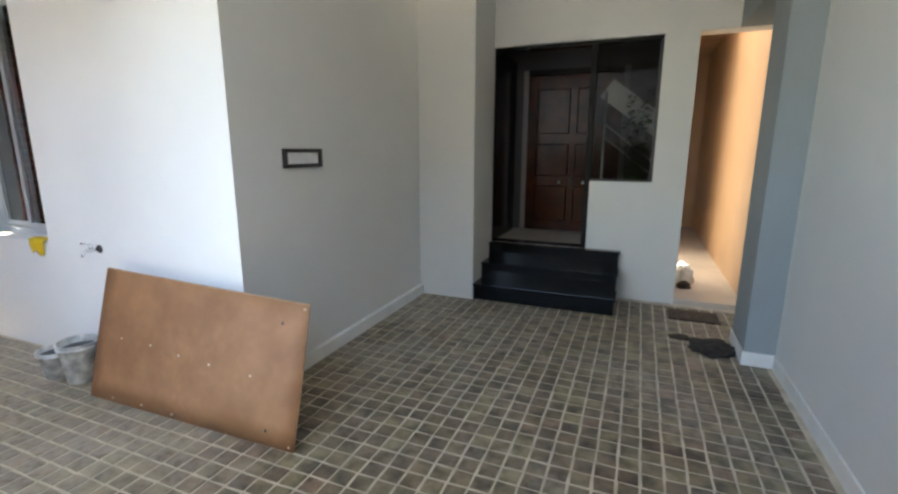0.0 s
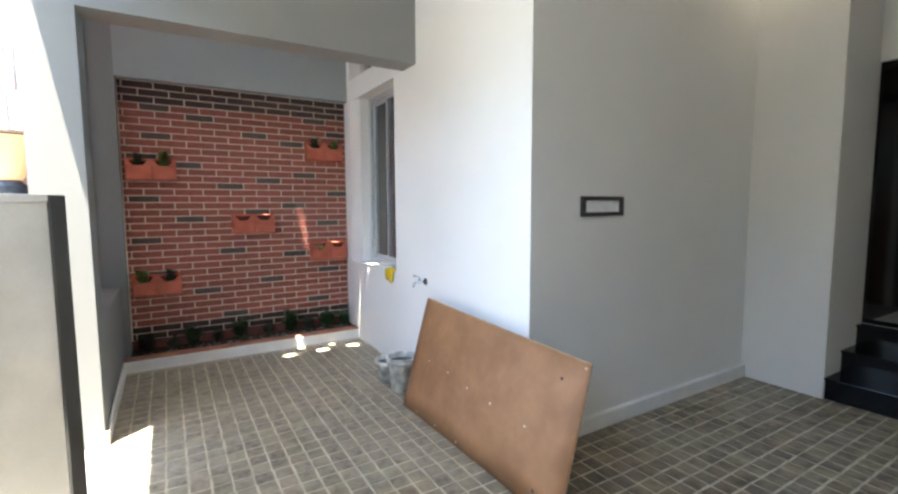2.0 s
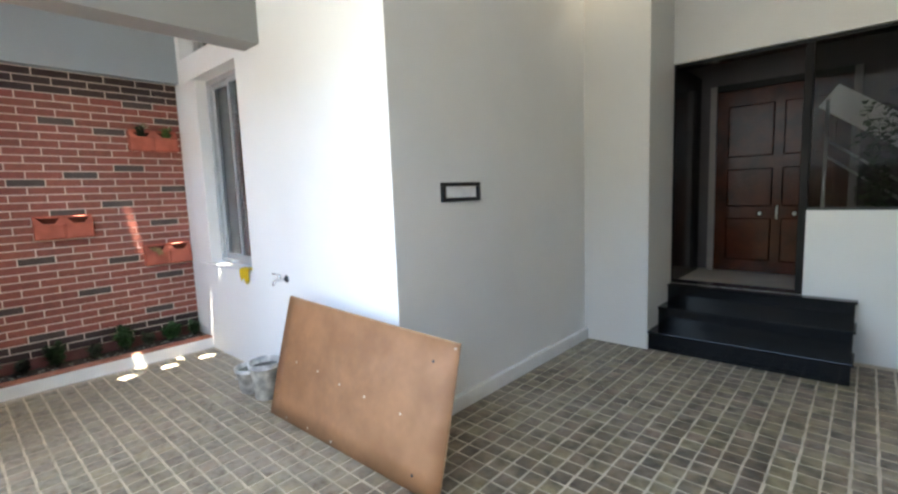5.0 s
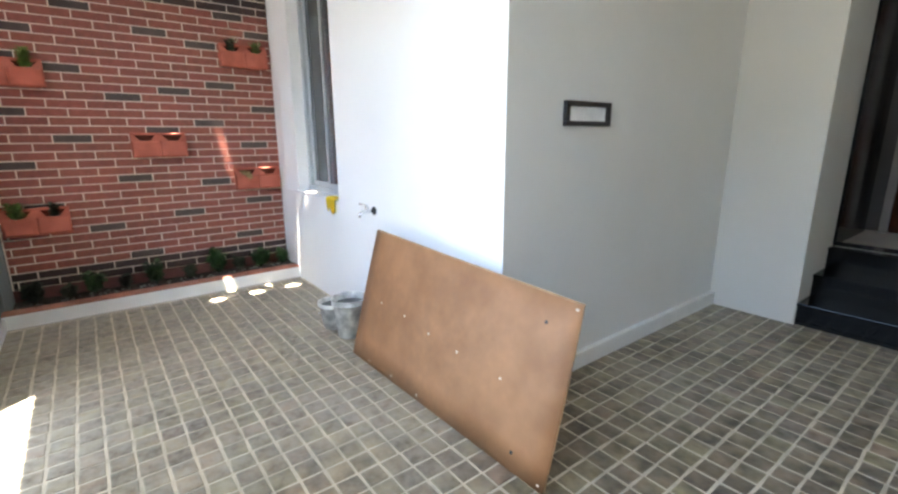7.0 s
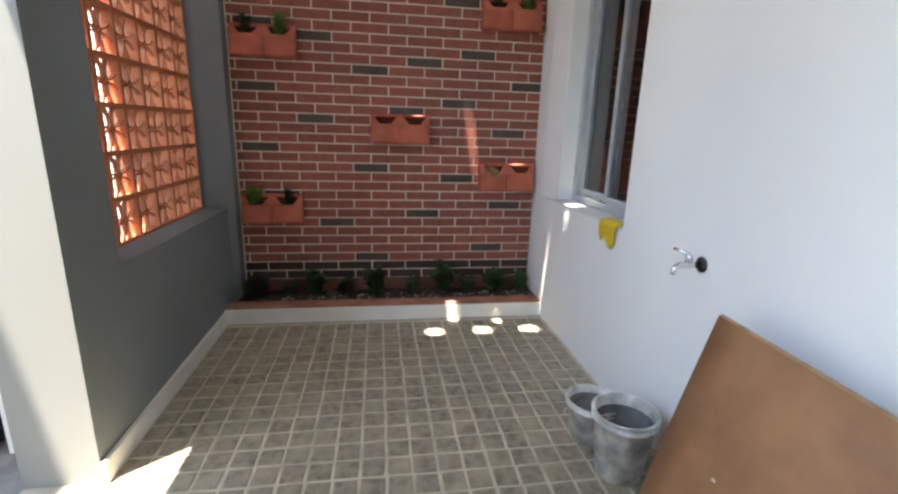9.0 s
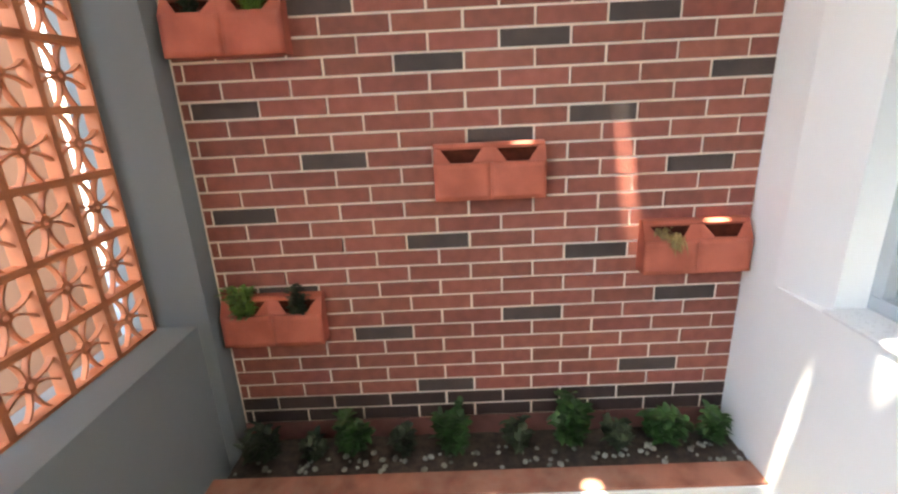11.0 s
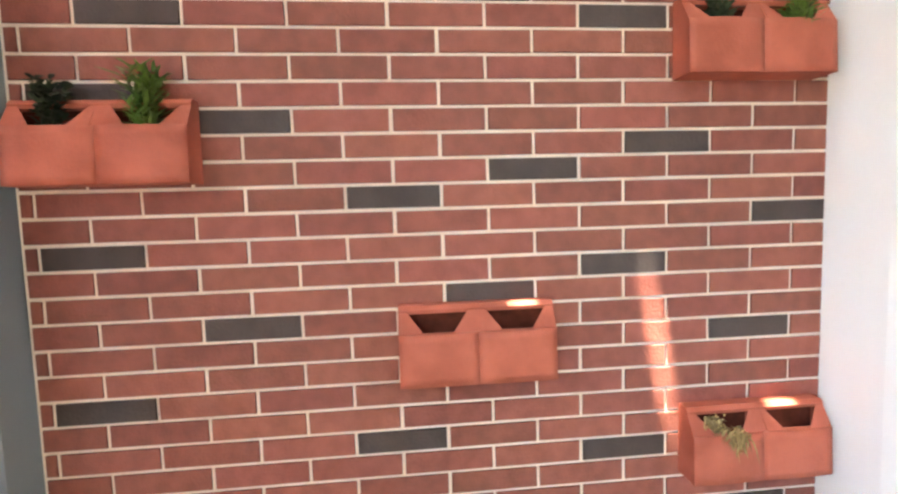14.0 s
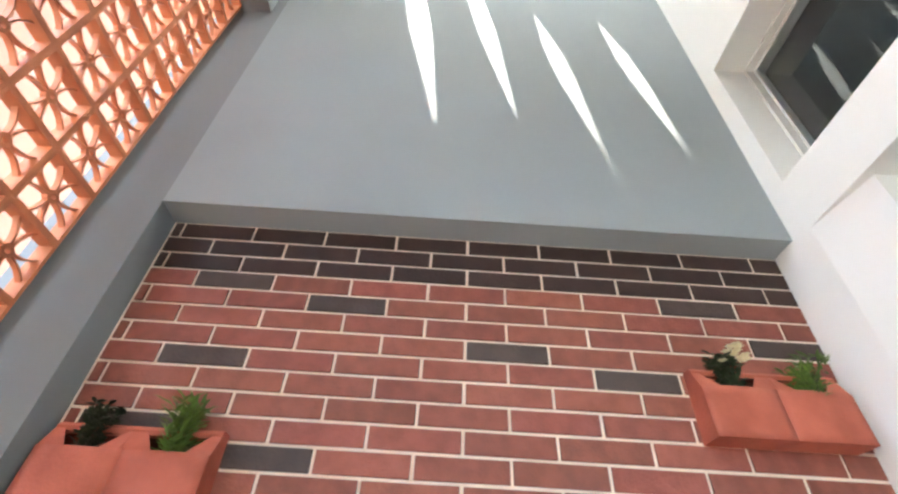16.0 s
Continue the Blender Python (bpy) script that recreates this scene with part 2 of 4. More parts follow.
MILKY = milky("milky_sheet", (0.82, 0.81, 0.77), 0.4)


# ---- helpers for building ----
def ob_mesh(name, bm, materials, parent=None, label="", kind="", category="", group=""):
    me = bpy.data.meshes.new(name)
    bm.normal_update()
    bm.to_mesh(me)
    bm.free()
    for m in materials if isinstance(materials, (list, tuple)) else [materials]:
        me.materials.append(m)
    ob = new(name, me)
    if parent:
        ob.parent = parent
    return tagged(ob, label, category, group, kind)


def part(name, bm, material, parent, label=""):
    return ob_mesh(name, bm, material, parent, label)


def holder(name, at, label, category, group="", kind=""):
    e = new(name)
    e.empty_display_size = 0.1
    e.matrix_world = at if isinstance(at, Matrix) else Matrix.Translation(at)
    return tagged(e, label, category, group, kind)


def add_box(bm, lo, hi, index=0):
    x0, y0, z0 = lo
    x1, y1, z1 = hi
    v = [bm.verts.new(p) for p in ((x0, y0, z0), (x1, y0, z0), (x1, y1, z0), (x0, y1, z0), (x0, y0, z1), (x1, y0, z1), (x1, y1, z1), (x0, y1, z1))]
    fs = []
    for a, b, c, d in ((0, 3, 2, 1), (4, 5, 6, 7), (0, 1, 5, 4), (1, 2, 6, 5), (2, 3, 7, 6), (3, 0, 4, 7)):
        f = bm.faces.new((v[a], v[b], v[c], v[d]))
        f.material_index = index
        fs.append(f)
    return fs  # -z +z -y +x +y -x


def box(lo, hi, bevel=0.0, segments=2):
    bm = bmesh.new()
    add_box(bm, lo, hi)
    if bevel:
        bmesh.ops.bevel(bm, geom=bm.edges[:], offset=bevel, segments=segments, affect="EDGES", profile=0.5)
    return bm


def boxes(items, bevel=0.0):
    bm = bmesh.new()
    for lo, hi in items:
        add_box(bm, lo, hi)
    if bevel:
        bmesh.ops.bevel(bm, geom=bm.edges[:], offset=bevel, segments=2, affect="EDGES", profile=0.5)
    return bm


def lathe(profile, steps=32, at=(0, 0, 0)):
    """A turned shape from (radius, height) pairs, round z."""
    bm = bmesh.new()
    rings = []
    for r, z in profile:
        rings.append([bm.verts.new((at[0] + r * math.cos(2 * math.pi * k / steps), at[1] + r * math.sin(2 * math.pi * k / steps), at[2] + z)) for k in range(steps)])
    for a, b in zip(rings, rings[1:]):
        for k in range(steps):
            f = bm.faces.new((a[k], a[(k + 1) % steps], b[(k + 1) % steps], b[k]))
            f.smooth = True
    bm.faces.new(list(reversed(rings[0])))
    bm.faces.new(rings[-1])
    return bm


def tube(points, radius, steps=10, bm=None):
    """A round bar through points."""
    bm = bm or bmesh.new()
    pts = [Vector(p) for p in points]
    rings = []
    for i, p in enumerate(pts):
        d = (pts[min(i + 1, len(pts) - 1)] - pts[max(i - 1, 0)]).normalized()
        a = d.orthogonal().normalized() if i == 0 else (rings_a - d * rings_a.dot(d)).normalized()
        rings_a = a
        b = d.cross(a)
        r = radius[i] if isinstance(radius, (list, tuple)) else radius
        rings.append([bm.verts.new(p + r * (math.cos(2 * math.pi * k / steps) * a + math.sin(2 * math.pi * k / steps) * b)) for k in range(steps)])
    for a, b in zip(rings, rings[1:]):
        for k in range(steps):
            f = bm.faces.new((a[k], a[(k + 1) % steps], b[(k + 1) % steps], b[k]))
            f.smooth = True
    bm.faces.new(list(reversed(rings[0])))
    bm.faces.new(rings[-1])
    return bm


def wall(name, items, materials, label, rule=None):
    """A wall of butted blocks. rule maps a face's normal to a material slot."""
    bm = bmesh.new()
    for lo, hi in items:
        add_box(bm, lo, hi)
    bm.normal_update()
    if rule:
        for f in bm.faces:
            f.material_index = rule(f.normal, f.calc_center_median())
    return ob_mesh(name, bm, materials, None, label, "structure", "wall")


# ---- plan ----
XW, YW, YE, YB = -3.005, 3.09, 5.42, 6.03        # grey wall, white wall, end column, back wall
XK, XF, XB = -5.76, -6.0, -6.1                   # kerb front, frame round the bricks, brick face
XP, YJ, YO = -4.385, 0.985, 0.73                 # pier's end face, inner and outer face of the screen wall
ZC, ZR = 3.42, 5.9                               # ceiling of the porch, roof over the planting bed
WX0, WX1, WZ0, WZ1 = -5.92, -4.79, 0.83, 2.53    # lower window opening
UZ0, UZ1 = 2.74, 3.47                            # upper window opening
FX0 = -5.7                                       # inner jamb of the lower window
BL, BR, BTOP, BH, BP = 1.045, 3.09, 2.544, 0.0635, 0.24

# ---- structure ----
T = 0.23
wall("wall_north", [((-6.4, YW, 0), (WX0, YW + T, ZR)), ((WX0, YW, 0), (WX1, YW + T, WZ0)), ((WX0, YW, WZ1), (WX1, YW + T, UZ0)),
                    ((WX0, YW, UZ1), (WX1, YW + T, ZR)), ((WX1, YW, 0), (XW, YW + T, ZR))], [WHITE, GREY],
     "white painted plaster wall with window openings", lambda n, c: 1 if n.x > 0.5 and c.x > XW - 0.01 else 0)
jamb = bmesh.new()
jamb_low, jamb_high = ([jamb.verts.new((x, y, z)) for x, y in ((WX0, YW), (FX0, YW + 0.032), (FX0, YW + T), (WX0, YW + T))] for z in (WZ0, WZ1))
jamb.faces.new(list(reversed(jamb_low)))
jamb.faces.new(jamb_high)
for i in range(4):
    jamb.faces.new((jamb_low[i], jamb_low[(i + 1) % 4], jamb_high[(i + 1) % 4], jamb_high[i]))
ob_mesh("window_jamb", jamb, WHITE, None, "white splayed plaster jamb beside the window", "structure", "wall")
wall("wall_side", [((XW - T, YW + T, 0), (XW, YE, ZC))], GREY, "warm grey painted wall with a small framed light")
wall("wall_end_column", [((XW - T, YE, 0), (-2.43, YB + 0.2, ZC))], CREAM, "off-white painted column beside the entrance")
DX0, DX1, DX2, DZ0, DZ1, DZ2 = -2.43, -1.42, -0.845, 0.49, 1.175, 2.5
PX0, PX1 = -0.56, 0.03
wall("wall_back", [((DX0, YB, 0), (DX1, YB + 0.2, DZ0)), ((DX1, YB, 0), (DX2, YB + 0.2, DZ1)), ((DX2, YB, 0), (PX0, YB + 0.2, DZ2)),
                   ((DX0, YB, DZ2), (0.3, YB + 0.2, ZC)), ((PX1, YB, 0), (0.3, YB + 0.2, DZ2))], CREAM, "off-white entrance wall with a stepped opening and a narrow passage")
wall("wall_east", [((0.0, -1.2, 0), (0.23, YB, ZC))], PALE, "pale grey painted side wall")
wall("pier_east", [((-0.19, 4.76, 0), (0.0, 5.2, ZC))], SLATE, "slate grey painted pier against the side wall")
wall("beam_east", [((-0.26, 5.2, 2.5), (0.0, YB, ZC))], SLATE, "slate grey beam between pier and entrance wall")
JX0, JX1, JZ0, JN = -5.98, -4.68, 0.72, 16
wall("wall_screen", [((XF, YO, 0), (JX1, YJ, JZ0)), ((JX1, YO, 0), (XP + 0.012, YJ, ZR)), ((XF, YO, JZ0 + 0.2 * JN), (JX1, YJ, ZR)), ((-6.4, YO, 0), (XF, 1.035, ZR))], [SCREENSHADE, TAUPE],
     "slate grey wall with a tall terracotta screen opening", lambda n, c: 1 if n.x > 0.5 and c.x > -4.6 else 0)
wall("beam_porch", [((XP - 0.22, YJ, 2.535), (XP + 0.012, YW, ZR))], TAUPE, "deep taupe grey beam across the planting court")
wall("wall_bricks", [((-6.4, 1.035, 0), (XB - 0.004, YW, ZR)), ((XB - 0.004, 1.035, BTOP + 0.002), (XF, YW, ZR))], [SLATE, MORTAR],
     "slate grey wall with a recessed brick tile panel and pale joints", lambda n, c: 1 if n.x > 0.5 and c.x < -6.08 else 0)
wall("beam_front", [((XP + 0.012, YO, 3.0), (0.0, 0.95, ZC))], PALE, "pale grey front beam over the gateway")
# Unseen; stands in for a closed gate and holds back low light.
wall("wall_front_low", [((-3.3, 0.42, -0.1), (0.0, 0.56, 1.6))], PALE, "unseen low pale grey wall added across the gateway to cut light")
wall("wall_front_upper", [((-6.4, YO, ZR), (XP, 0.95, ZR + 0.12)), ((XP + 0.012, YO, ZC), (0.23, 0.95, 6.15))], WHITE, "white upper wall over the gateway")


SPOTS = (0.055, 0.057, 0.06, 0.05)


def slit(k, x):
    """Half the width of roof slit k at x; the openings end in points."""
    w = 0.0
    if x > -4.9:
        u = (x + 4.815) / 0.05
        return SPOTS[k] * math.sqrt(1 - u * u) if abs(u) < 1 else 0.0
    starts, ends, halves = (-5.86, -5.85, -5.772, -5.768), (-5.648, -5.658, -5.6336, -5.639), (0.055, 0.045, 0.038, 0.034)
    a, b, h = starts[k], ends[k], halves[k]
    if a < x < b:
        u = (x - a) / (b - a)
        w = max(w, h * min(1, 2.2 * (1 - u)) * min(1, 3 * u))
    return w


def court_roof():
    """Unseen roof slab over the planting court, added to shape its light: strips between four slits, and a few small
    holes.
    """
    bm = bmesh.new()
    def mid(k, x):
        return (1.371, 1.685, 2.0, 2.32)[k] if x > -4.88 else (1.435, 1.773, 2.068, 2.402)[k]

    x0, x1, z0, z1 = -6.4, XP + 0.012, ZR, ZR + 0.004
    xs = [x0, -5.996] + [-5.995 + 0.01 * i for i in range(37)] + [-5.53, -5.5, -5.4875, -5.465, -5.44, -5.07, -5.052, -5.03, -4.99, -4.92, -4.88, -4.87] + [-4.865 + 0.005 * i for i in range(21)] + [-4.74, x1]
    holes = ((-5.53, -5.5, 1.836, 1.89), (-5.5, -5.4875, 1.475, 1.53), (-5.5, -5.4875, 1.836, 1.89), (-5.465, -5.44, 2.13, 2.2), (-5.07, -5.052, 1.497, 1.547), (-5.052, -5.03, 1.497, 1.547), (-5.03, -4.99, 1.497, 1.547), (-4.99, -4.92, 1.797, 1.84), (-5.052, -5.03, 2.163, 2.233))
    for xa, xb in zip(xs, xs[1:]):
        for k in range(5):
            lo = (0.6, 0.6) if k == 0 else tuple(mid(k - 1, x) + slit(k - 1, x) for x in (xa, xb))
            hi = (YW + T, YW + T) if k == 4 else tuple(mid(k, x) - slit(k, x) for x in (xa, xb))
            cuts = [(h[2], h[3]) for h in holes if abs(h[0] - xa) < 1e-6 and abs(h[1] - xb) < 1e-6 and lo[0] < h[2] < hi[0]]
            spans = []
            start = lo
            for c0, c1 in cuts:
                spans.append((start, (c0, c0)))
                start = (c1, c1)
            spans.append((start, hi))
            for a, b in spans:
                v = [bm.verts.new(p) for p in ((xa, a[0], z0), (xb, a[1], z0), (xb, b[1], z0), (xa, b[0], z0), (xa, a[0], z1), (xb, a[1], z1), (xb, b[1], z1), (xa, b[0], z1))]
                f = bm.faces.new([v[i] for i in (0, 3, 2, 1)])
                f.material_index = 1 if xb < -5.48 or k == 0 else 0
    return bm


# Milky part brightens the court, solid part keeps the wall tops from glowing.
ob_mesh("roof_court", court_roof(), [MILKY, WHITE], None, "unseen milky roof sheet added to light the court, with a solid slitted edge", "structure", "roof")
# Unseen slab, added to bound the sun strip and dim the screen gap.
ob_mesh("sun_block_slab", boxes([((-9.0, -2.6, 6.0), (3.0, -0.11, 6.15)), ((-9.0, -0.11, 6.0), (-4.62, 0.45, 6.15))]), WHITE, None, "unseen white slab added to block sun and sky outside", "structure", "roof")
ob_mesh("ceiling", box((XP + 0.012, 0.95, ZC), (0.23, YB + 0.2, ZC + 0.15)), WHITE, None, "flat white porch ceiling", "structure", "ceiling")

# floors and ground
ob_mesh("threshold", box((XP, YO, -0.05), (0.0, YJ - 0.004, 0.004), 0.003), mat("worn_threshold", (0.27, 0.24, 0.2), 0.6, 0.15, 6, 60, 0.2), None, "pale stone threshold under the gateway", "structure", "threshold")
floor = ob_mesh("floor", box((XK, YO, -0.1), (0.0, YB, -0.004)), GROUT, None, "porch floor of small brown square stones with pale joints", "structure", "floor")
ob_mesh("ground", box((-90, -90, -0.3), (90, 90, -0.11)), ROAD, None, "pale concrete ground outside", "structure", "ground")
ob_mesh("driveway", box((-9, -6, -0.11), (3, YO, -0.03)), CEMENT, None, "grey cement driveway ramp", "structure", "driveway")
ob_mesh("floor_hall", box((-3.26, YB + 0.2, -0.1), (-0.73, 8.6, DZ0 - 0.002)), BEIGE, None, "beige tiled hall floor behind the entrance", "structure", "floor")
ob_mesh("floor_passage", box((PX0, YB, -0.1), (0.3, 11.0, 0.05)), BEIGE, None, "pale tiled floor of the narrow side passage", "structure", "floor")
wall("wall_passage_east", [((PX1 + 0.004, YB + 0.2, 0), (0.3, 11.0, 5.0))], ORANGE, "orange painted wall along the side passage")
wall("wall_passage_west", [((-0.73, YB + 0.2, 0), (PX0, 11.0, 5.0))], CREAM, "off-white wall along the side passage")
wall("wall_passage_end", [((-0.73, 11.0, 0), (0.3, 11.2, 5.0))], ORANGE, "orange painted wall closing the side passage")
# Unseen slab, added so the orange wall falls off darker with depth.
ob_mesh("passage_shade_slab", box((-0.73, 8.0, 3.1), (0.3, 11.2, 3.25)), ORANGE, None, "unseen slab added to darken the far end of the side passage", "structure", "ceiling")
wall("wall_hall", [((-3.26, 8.6, 0), (-0.73, 8.8, 3.5)), ((-3.46, YB + 0.2, 0), (-3.26, 8.8, 3.5)), ((-3.26, YB + 0.2, 3.0), (-0.73, 8.6, 3.2))], DARKROOM, "hall behind the entrance, painted near black for its dimness")
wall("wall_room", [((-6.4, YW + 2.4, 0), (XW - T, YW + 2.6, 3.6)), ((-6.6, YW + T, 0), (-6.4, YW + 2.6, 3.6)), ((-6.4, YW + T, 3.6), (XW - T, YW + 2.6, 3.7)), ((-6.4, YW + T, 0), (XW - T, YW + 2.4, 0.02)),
                   ((XW - T - 0.02, YW + T, 0.02), (XW - T, YW + 2.4, 3.6))], DARKROOM, "room shell behind the windows, painted near black for its dimness")
wall("wall_neighbour", [((-7.22, -0.5, -0.1), (-5.2, -0.3, 5.99)), ((-7.5, 0.27, -0.1), (-7.3, 1.0, 5.99))], mat("peach_paint", (0.34, 0.155, 0.085), 0.6, 0.05, 2, 120, 0.08), "peach painted neighbouring wall beyond the screen")
# Added backing that keeps bright sky out of the screen's gaps.
wall("screen_backing", [((-7.5, -0.3, -0.1), (-7.3, 0.27, 2.2))], mat("cream_peach_paint", (0.5, 0.34, 0.25), 0.6, 0.05, 2, 120, 0.08), "cream peach backing added to hide the sky behind the screen")
# Unseen; added so that the entrance glass reflects less bright sky.
wall("wall_street", [((-6, -9.2, -0.1), (10, -9, 6.0))], mat("street_plaster", (0.4, 0.38, 0.34), 0.8, 0.1, 1, 40, 0.2), "unseen plain wall across the street, added to darken reflections")

# skirting
for nm, lo, hi in (("baseboard_side", (XW, YW - 0.03, 0), (XW + 0.036, YE, 0.1)), ("baseboard_east", (-0.012, 0.95, 0), (0, 4.748, 0.1)),
                   ("baseboard_pier", (-0.202, 4.748, 0), (0, 4.76, 0.1)), ("baseboard_screen", (XK, YJ, 0), (XP + 0.012, YJ + 0.02, 0.09)),  ("baseboard_pier_side", (-0.202, 4.76, 0), (-0.19, 5.2, 0.1))):
    ob_mesh(nm, box(lo, hi, 0.003, 1), TRIM, None, "white painted skirting", "structure", "skirting")

# planting bed
kerb = holder("kerb", (0, 0, 0), "white plastered kerb with a terracotta coping along the planting bed", "kerb")
part("body", box((-5.868, YJ, 0), (XK, YW, 0.1), 0.004), TRIM, kerb)
part("coping", box((-5.876, YJ, 0.1), (XK - 0.004, YW, 0.113), 0.004), COPING, kerb, "terracotta coping tiles")
ob_mesh("bed_backing", box((XB - 0.004, 1.035, 0.0), (XB + 0.002, YW, BTOP - 37 * BH - 0.001)), mat("maroon_plaster", (0.16, 0.06, 0.05), 0.8, 0.2, 10, 100, 0.3), None, "maroon plaster strip under the brick panel", "structure", "wall")


def bumpy(x0, x1, y0, y1, z, amp, nx, ny, seed):
    bm = bmesh.new()
    g = [[bm.verts.new((x0 + (x1 - x0) * i / nx, y0 + (y1 - y0) * j / ny, z + amp * noise.noise(Vector((i * 1.1 + seed, j * 0.9, seed))))) for j in range(ny + 1)] for i in range(nx + 1)]
    for i in range(nx):
        for j in range(ny):
            f = bm.faces.new((g[i][j], g[i + 1][j], g[i + 1][j + 1], g[i][j + 1]))
            f.smooth = True
    return bm


ob_mesh("bed_soil", bumpy(XB, -5.868, 1.035, YW, 0.105, 0.015, 8, 60, 3.0), SOIL, None, "dark damp soil in the planting bed", "stuff", "soil")


def pebbles():
    bm = bmesh.new()
    rng = random.Random(5)
    for _ in range(90):
        x, y, r = rng.uniform(-6.0, -5.885), rng.uniform(1.06, YW - 0.03), rng.uniform(0.006, 0.014)
        m = Matrix.Translation((x, y, 0.112)) @ Matrix.Rotation(rng.uniform(0, 6), 4, "Z") @ Matrix.Diagonal((r * 1.3, r, r * 0.7, 1))
        bmesh.ops.create_icosphere(bm, subdivisions=1, radius=1, matrix=m)
    return bm


ob_mesh("gravel", pebbles(), mat("pale_pebble", (0.25, 0.25, 0.22), 0.8, 0.3, 30, 200, 0.2, spread=0.4), None, "pale pebbles scattered on the bed soil", "stuff", "gravel")


def leaf(bm, base, direction, length, width, bend, rng):
    """A bent pointed leaf of two strips."""
    d = Vector(direction).normalized()
    side = d.cross(Vector((0, 0, 1)))
    side = side.normalized() if side.length > 1e-3 else Vector((1, 0, 0))
    rows = []
    for i, w in enumerate((0.35, 1.0, 0.8, 0.08)):
        u = i / 3
        c = Vector(base) + d * (length * u) - Vector((0, 0, bend * length * u * u))
        up = Vector((0, 0, 0.12 * width * w))
        rows.append([bm.verts.new(c - side * width * w / 2 + up), bm.verts.new(c), bm.verts.new(c + side * width * w / 2 + up)])
    for a, b in zip(rows, rows[1:]):
        for k in (0, 1):
            bm.faces.new((a[k], a[k + 1], b[k + 1], b[k]))


def shrub(at, height, spread, count, long, wide, material, label, seed, stems=5, category="plant", name="shrub", droop=0.3, flowers=0):
    rng = random.Random(seed)
    t = holder(name, at, label, category)
    sb = bmesh.new()
    lb = bmesh.new()
    tips = []
    for _ in range(stems):
        a, r = rng.uniform(0, 6.283), rng.uniform(0.1, 0.8) * spread
        tip = (r * math.cos(a), r * math.sin(a), height * rng.uniform(0.65, 1.0))
        tube([(0, 0, -0.02), (tip[0] * 0.4, tip[1] * 0.4, tip[2] * 0.5), tip], [0.0025, 0.002, 0.001], 5, sb)
        tips.append(tip)
    for _ in range(count):
        tip = rng.choice(tips)
        u = rng.uniform(0.15, 1.0)
        k = u ** 0.7
        base = (tip[0] * k + rng.gauss(0, spread * 0.12), tip[1] * k + rng.gauss(0, spread * 0.12), tip[2] * u)
        a = rng.uniform(0, 6.283)
        leaf(lb, base, (math.cos(a), math.sin(a), rng.uniform(0.1, 1.2)), long * rng.uniform(0.6, 1.2), wide * rng.uniform(0.7, 1.2), droop * rng.uniform(0.4, 1.4), rng)
    part("stem", sb, DARKLEAF if material is not DRYLEAF else DRYLEAF, t)
    part("foliage", lb, material, t)
    if flowers:
        fb = bmesh.new()
        for _ in range(flowers):
            c = (rng.gauss(0.03, 0.01), rng.gauss(0.015, 0.018), height * rng.uniform(0.7, 1.1))
            for q in range(6):
                leaf(fb, c, (math.cos(q * 1.05), math.sin(q * 1.05), 0.5), 0.018, 0.011, 0.2, rng)
        part("flower", fb, PETAL, t, "small cream petals")
    return t


for k, (y, h, sp, n, m, lab) in enumerate(((1.16, 0.13, 0.075, 150, DARKLEAF, "dark leafy shrub in the planting bed"), (1.36, 0.08, 0.05, 90, DARKLEAF, "small dark shrub in the planting bed"),
                                         (1.52, 0.15, 0.055, 190, BEDLEAF, "round green shrub in the planting bed"), (1.73, 0.1, 0.045, 90, DARKLEAF, "small dark shrub in the planting bed"),
                                         (1.94, 0.17, 0.06, 200, BEDLEAF, "round green shrub in the planting bed"), (2.19, 0.1, 0.05, 90, DARKLEAF, "small dark shrub in the planting bed"),
                                         (2.43, 0.2, 0.065, 220, BEDLEAF, "tall round green shrub in the planting bed"), (2.6, 0.11, 0.045, 90, DARKLEAF, "small dark shrub in the planting bed"),
                                         (2.8, 0.15, 0.075, 220, BEDLEAF, "wide green shrub in the planting bed"), (3.0, 0.13, 0.05, 110, BEDLEAF, "green shrub beside the white wall"))):
    shrub((-5.99 + 0.01 * math.sin(k * 2.1), y, 0.105), h * 1.15, sp * 1.45, int(n * 2.2), 0.05, 0.026, m, lab, 20 + k, 9)


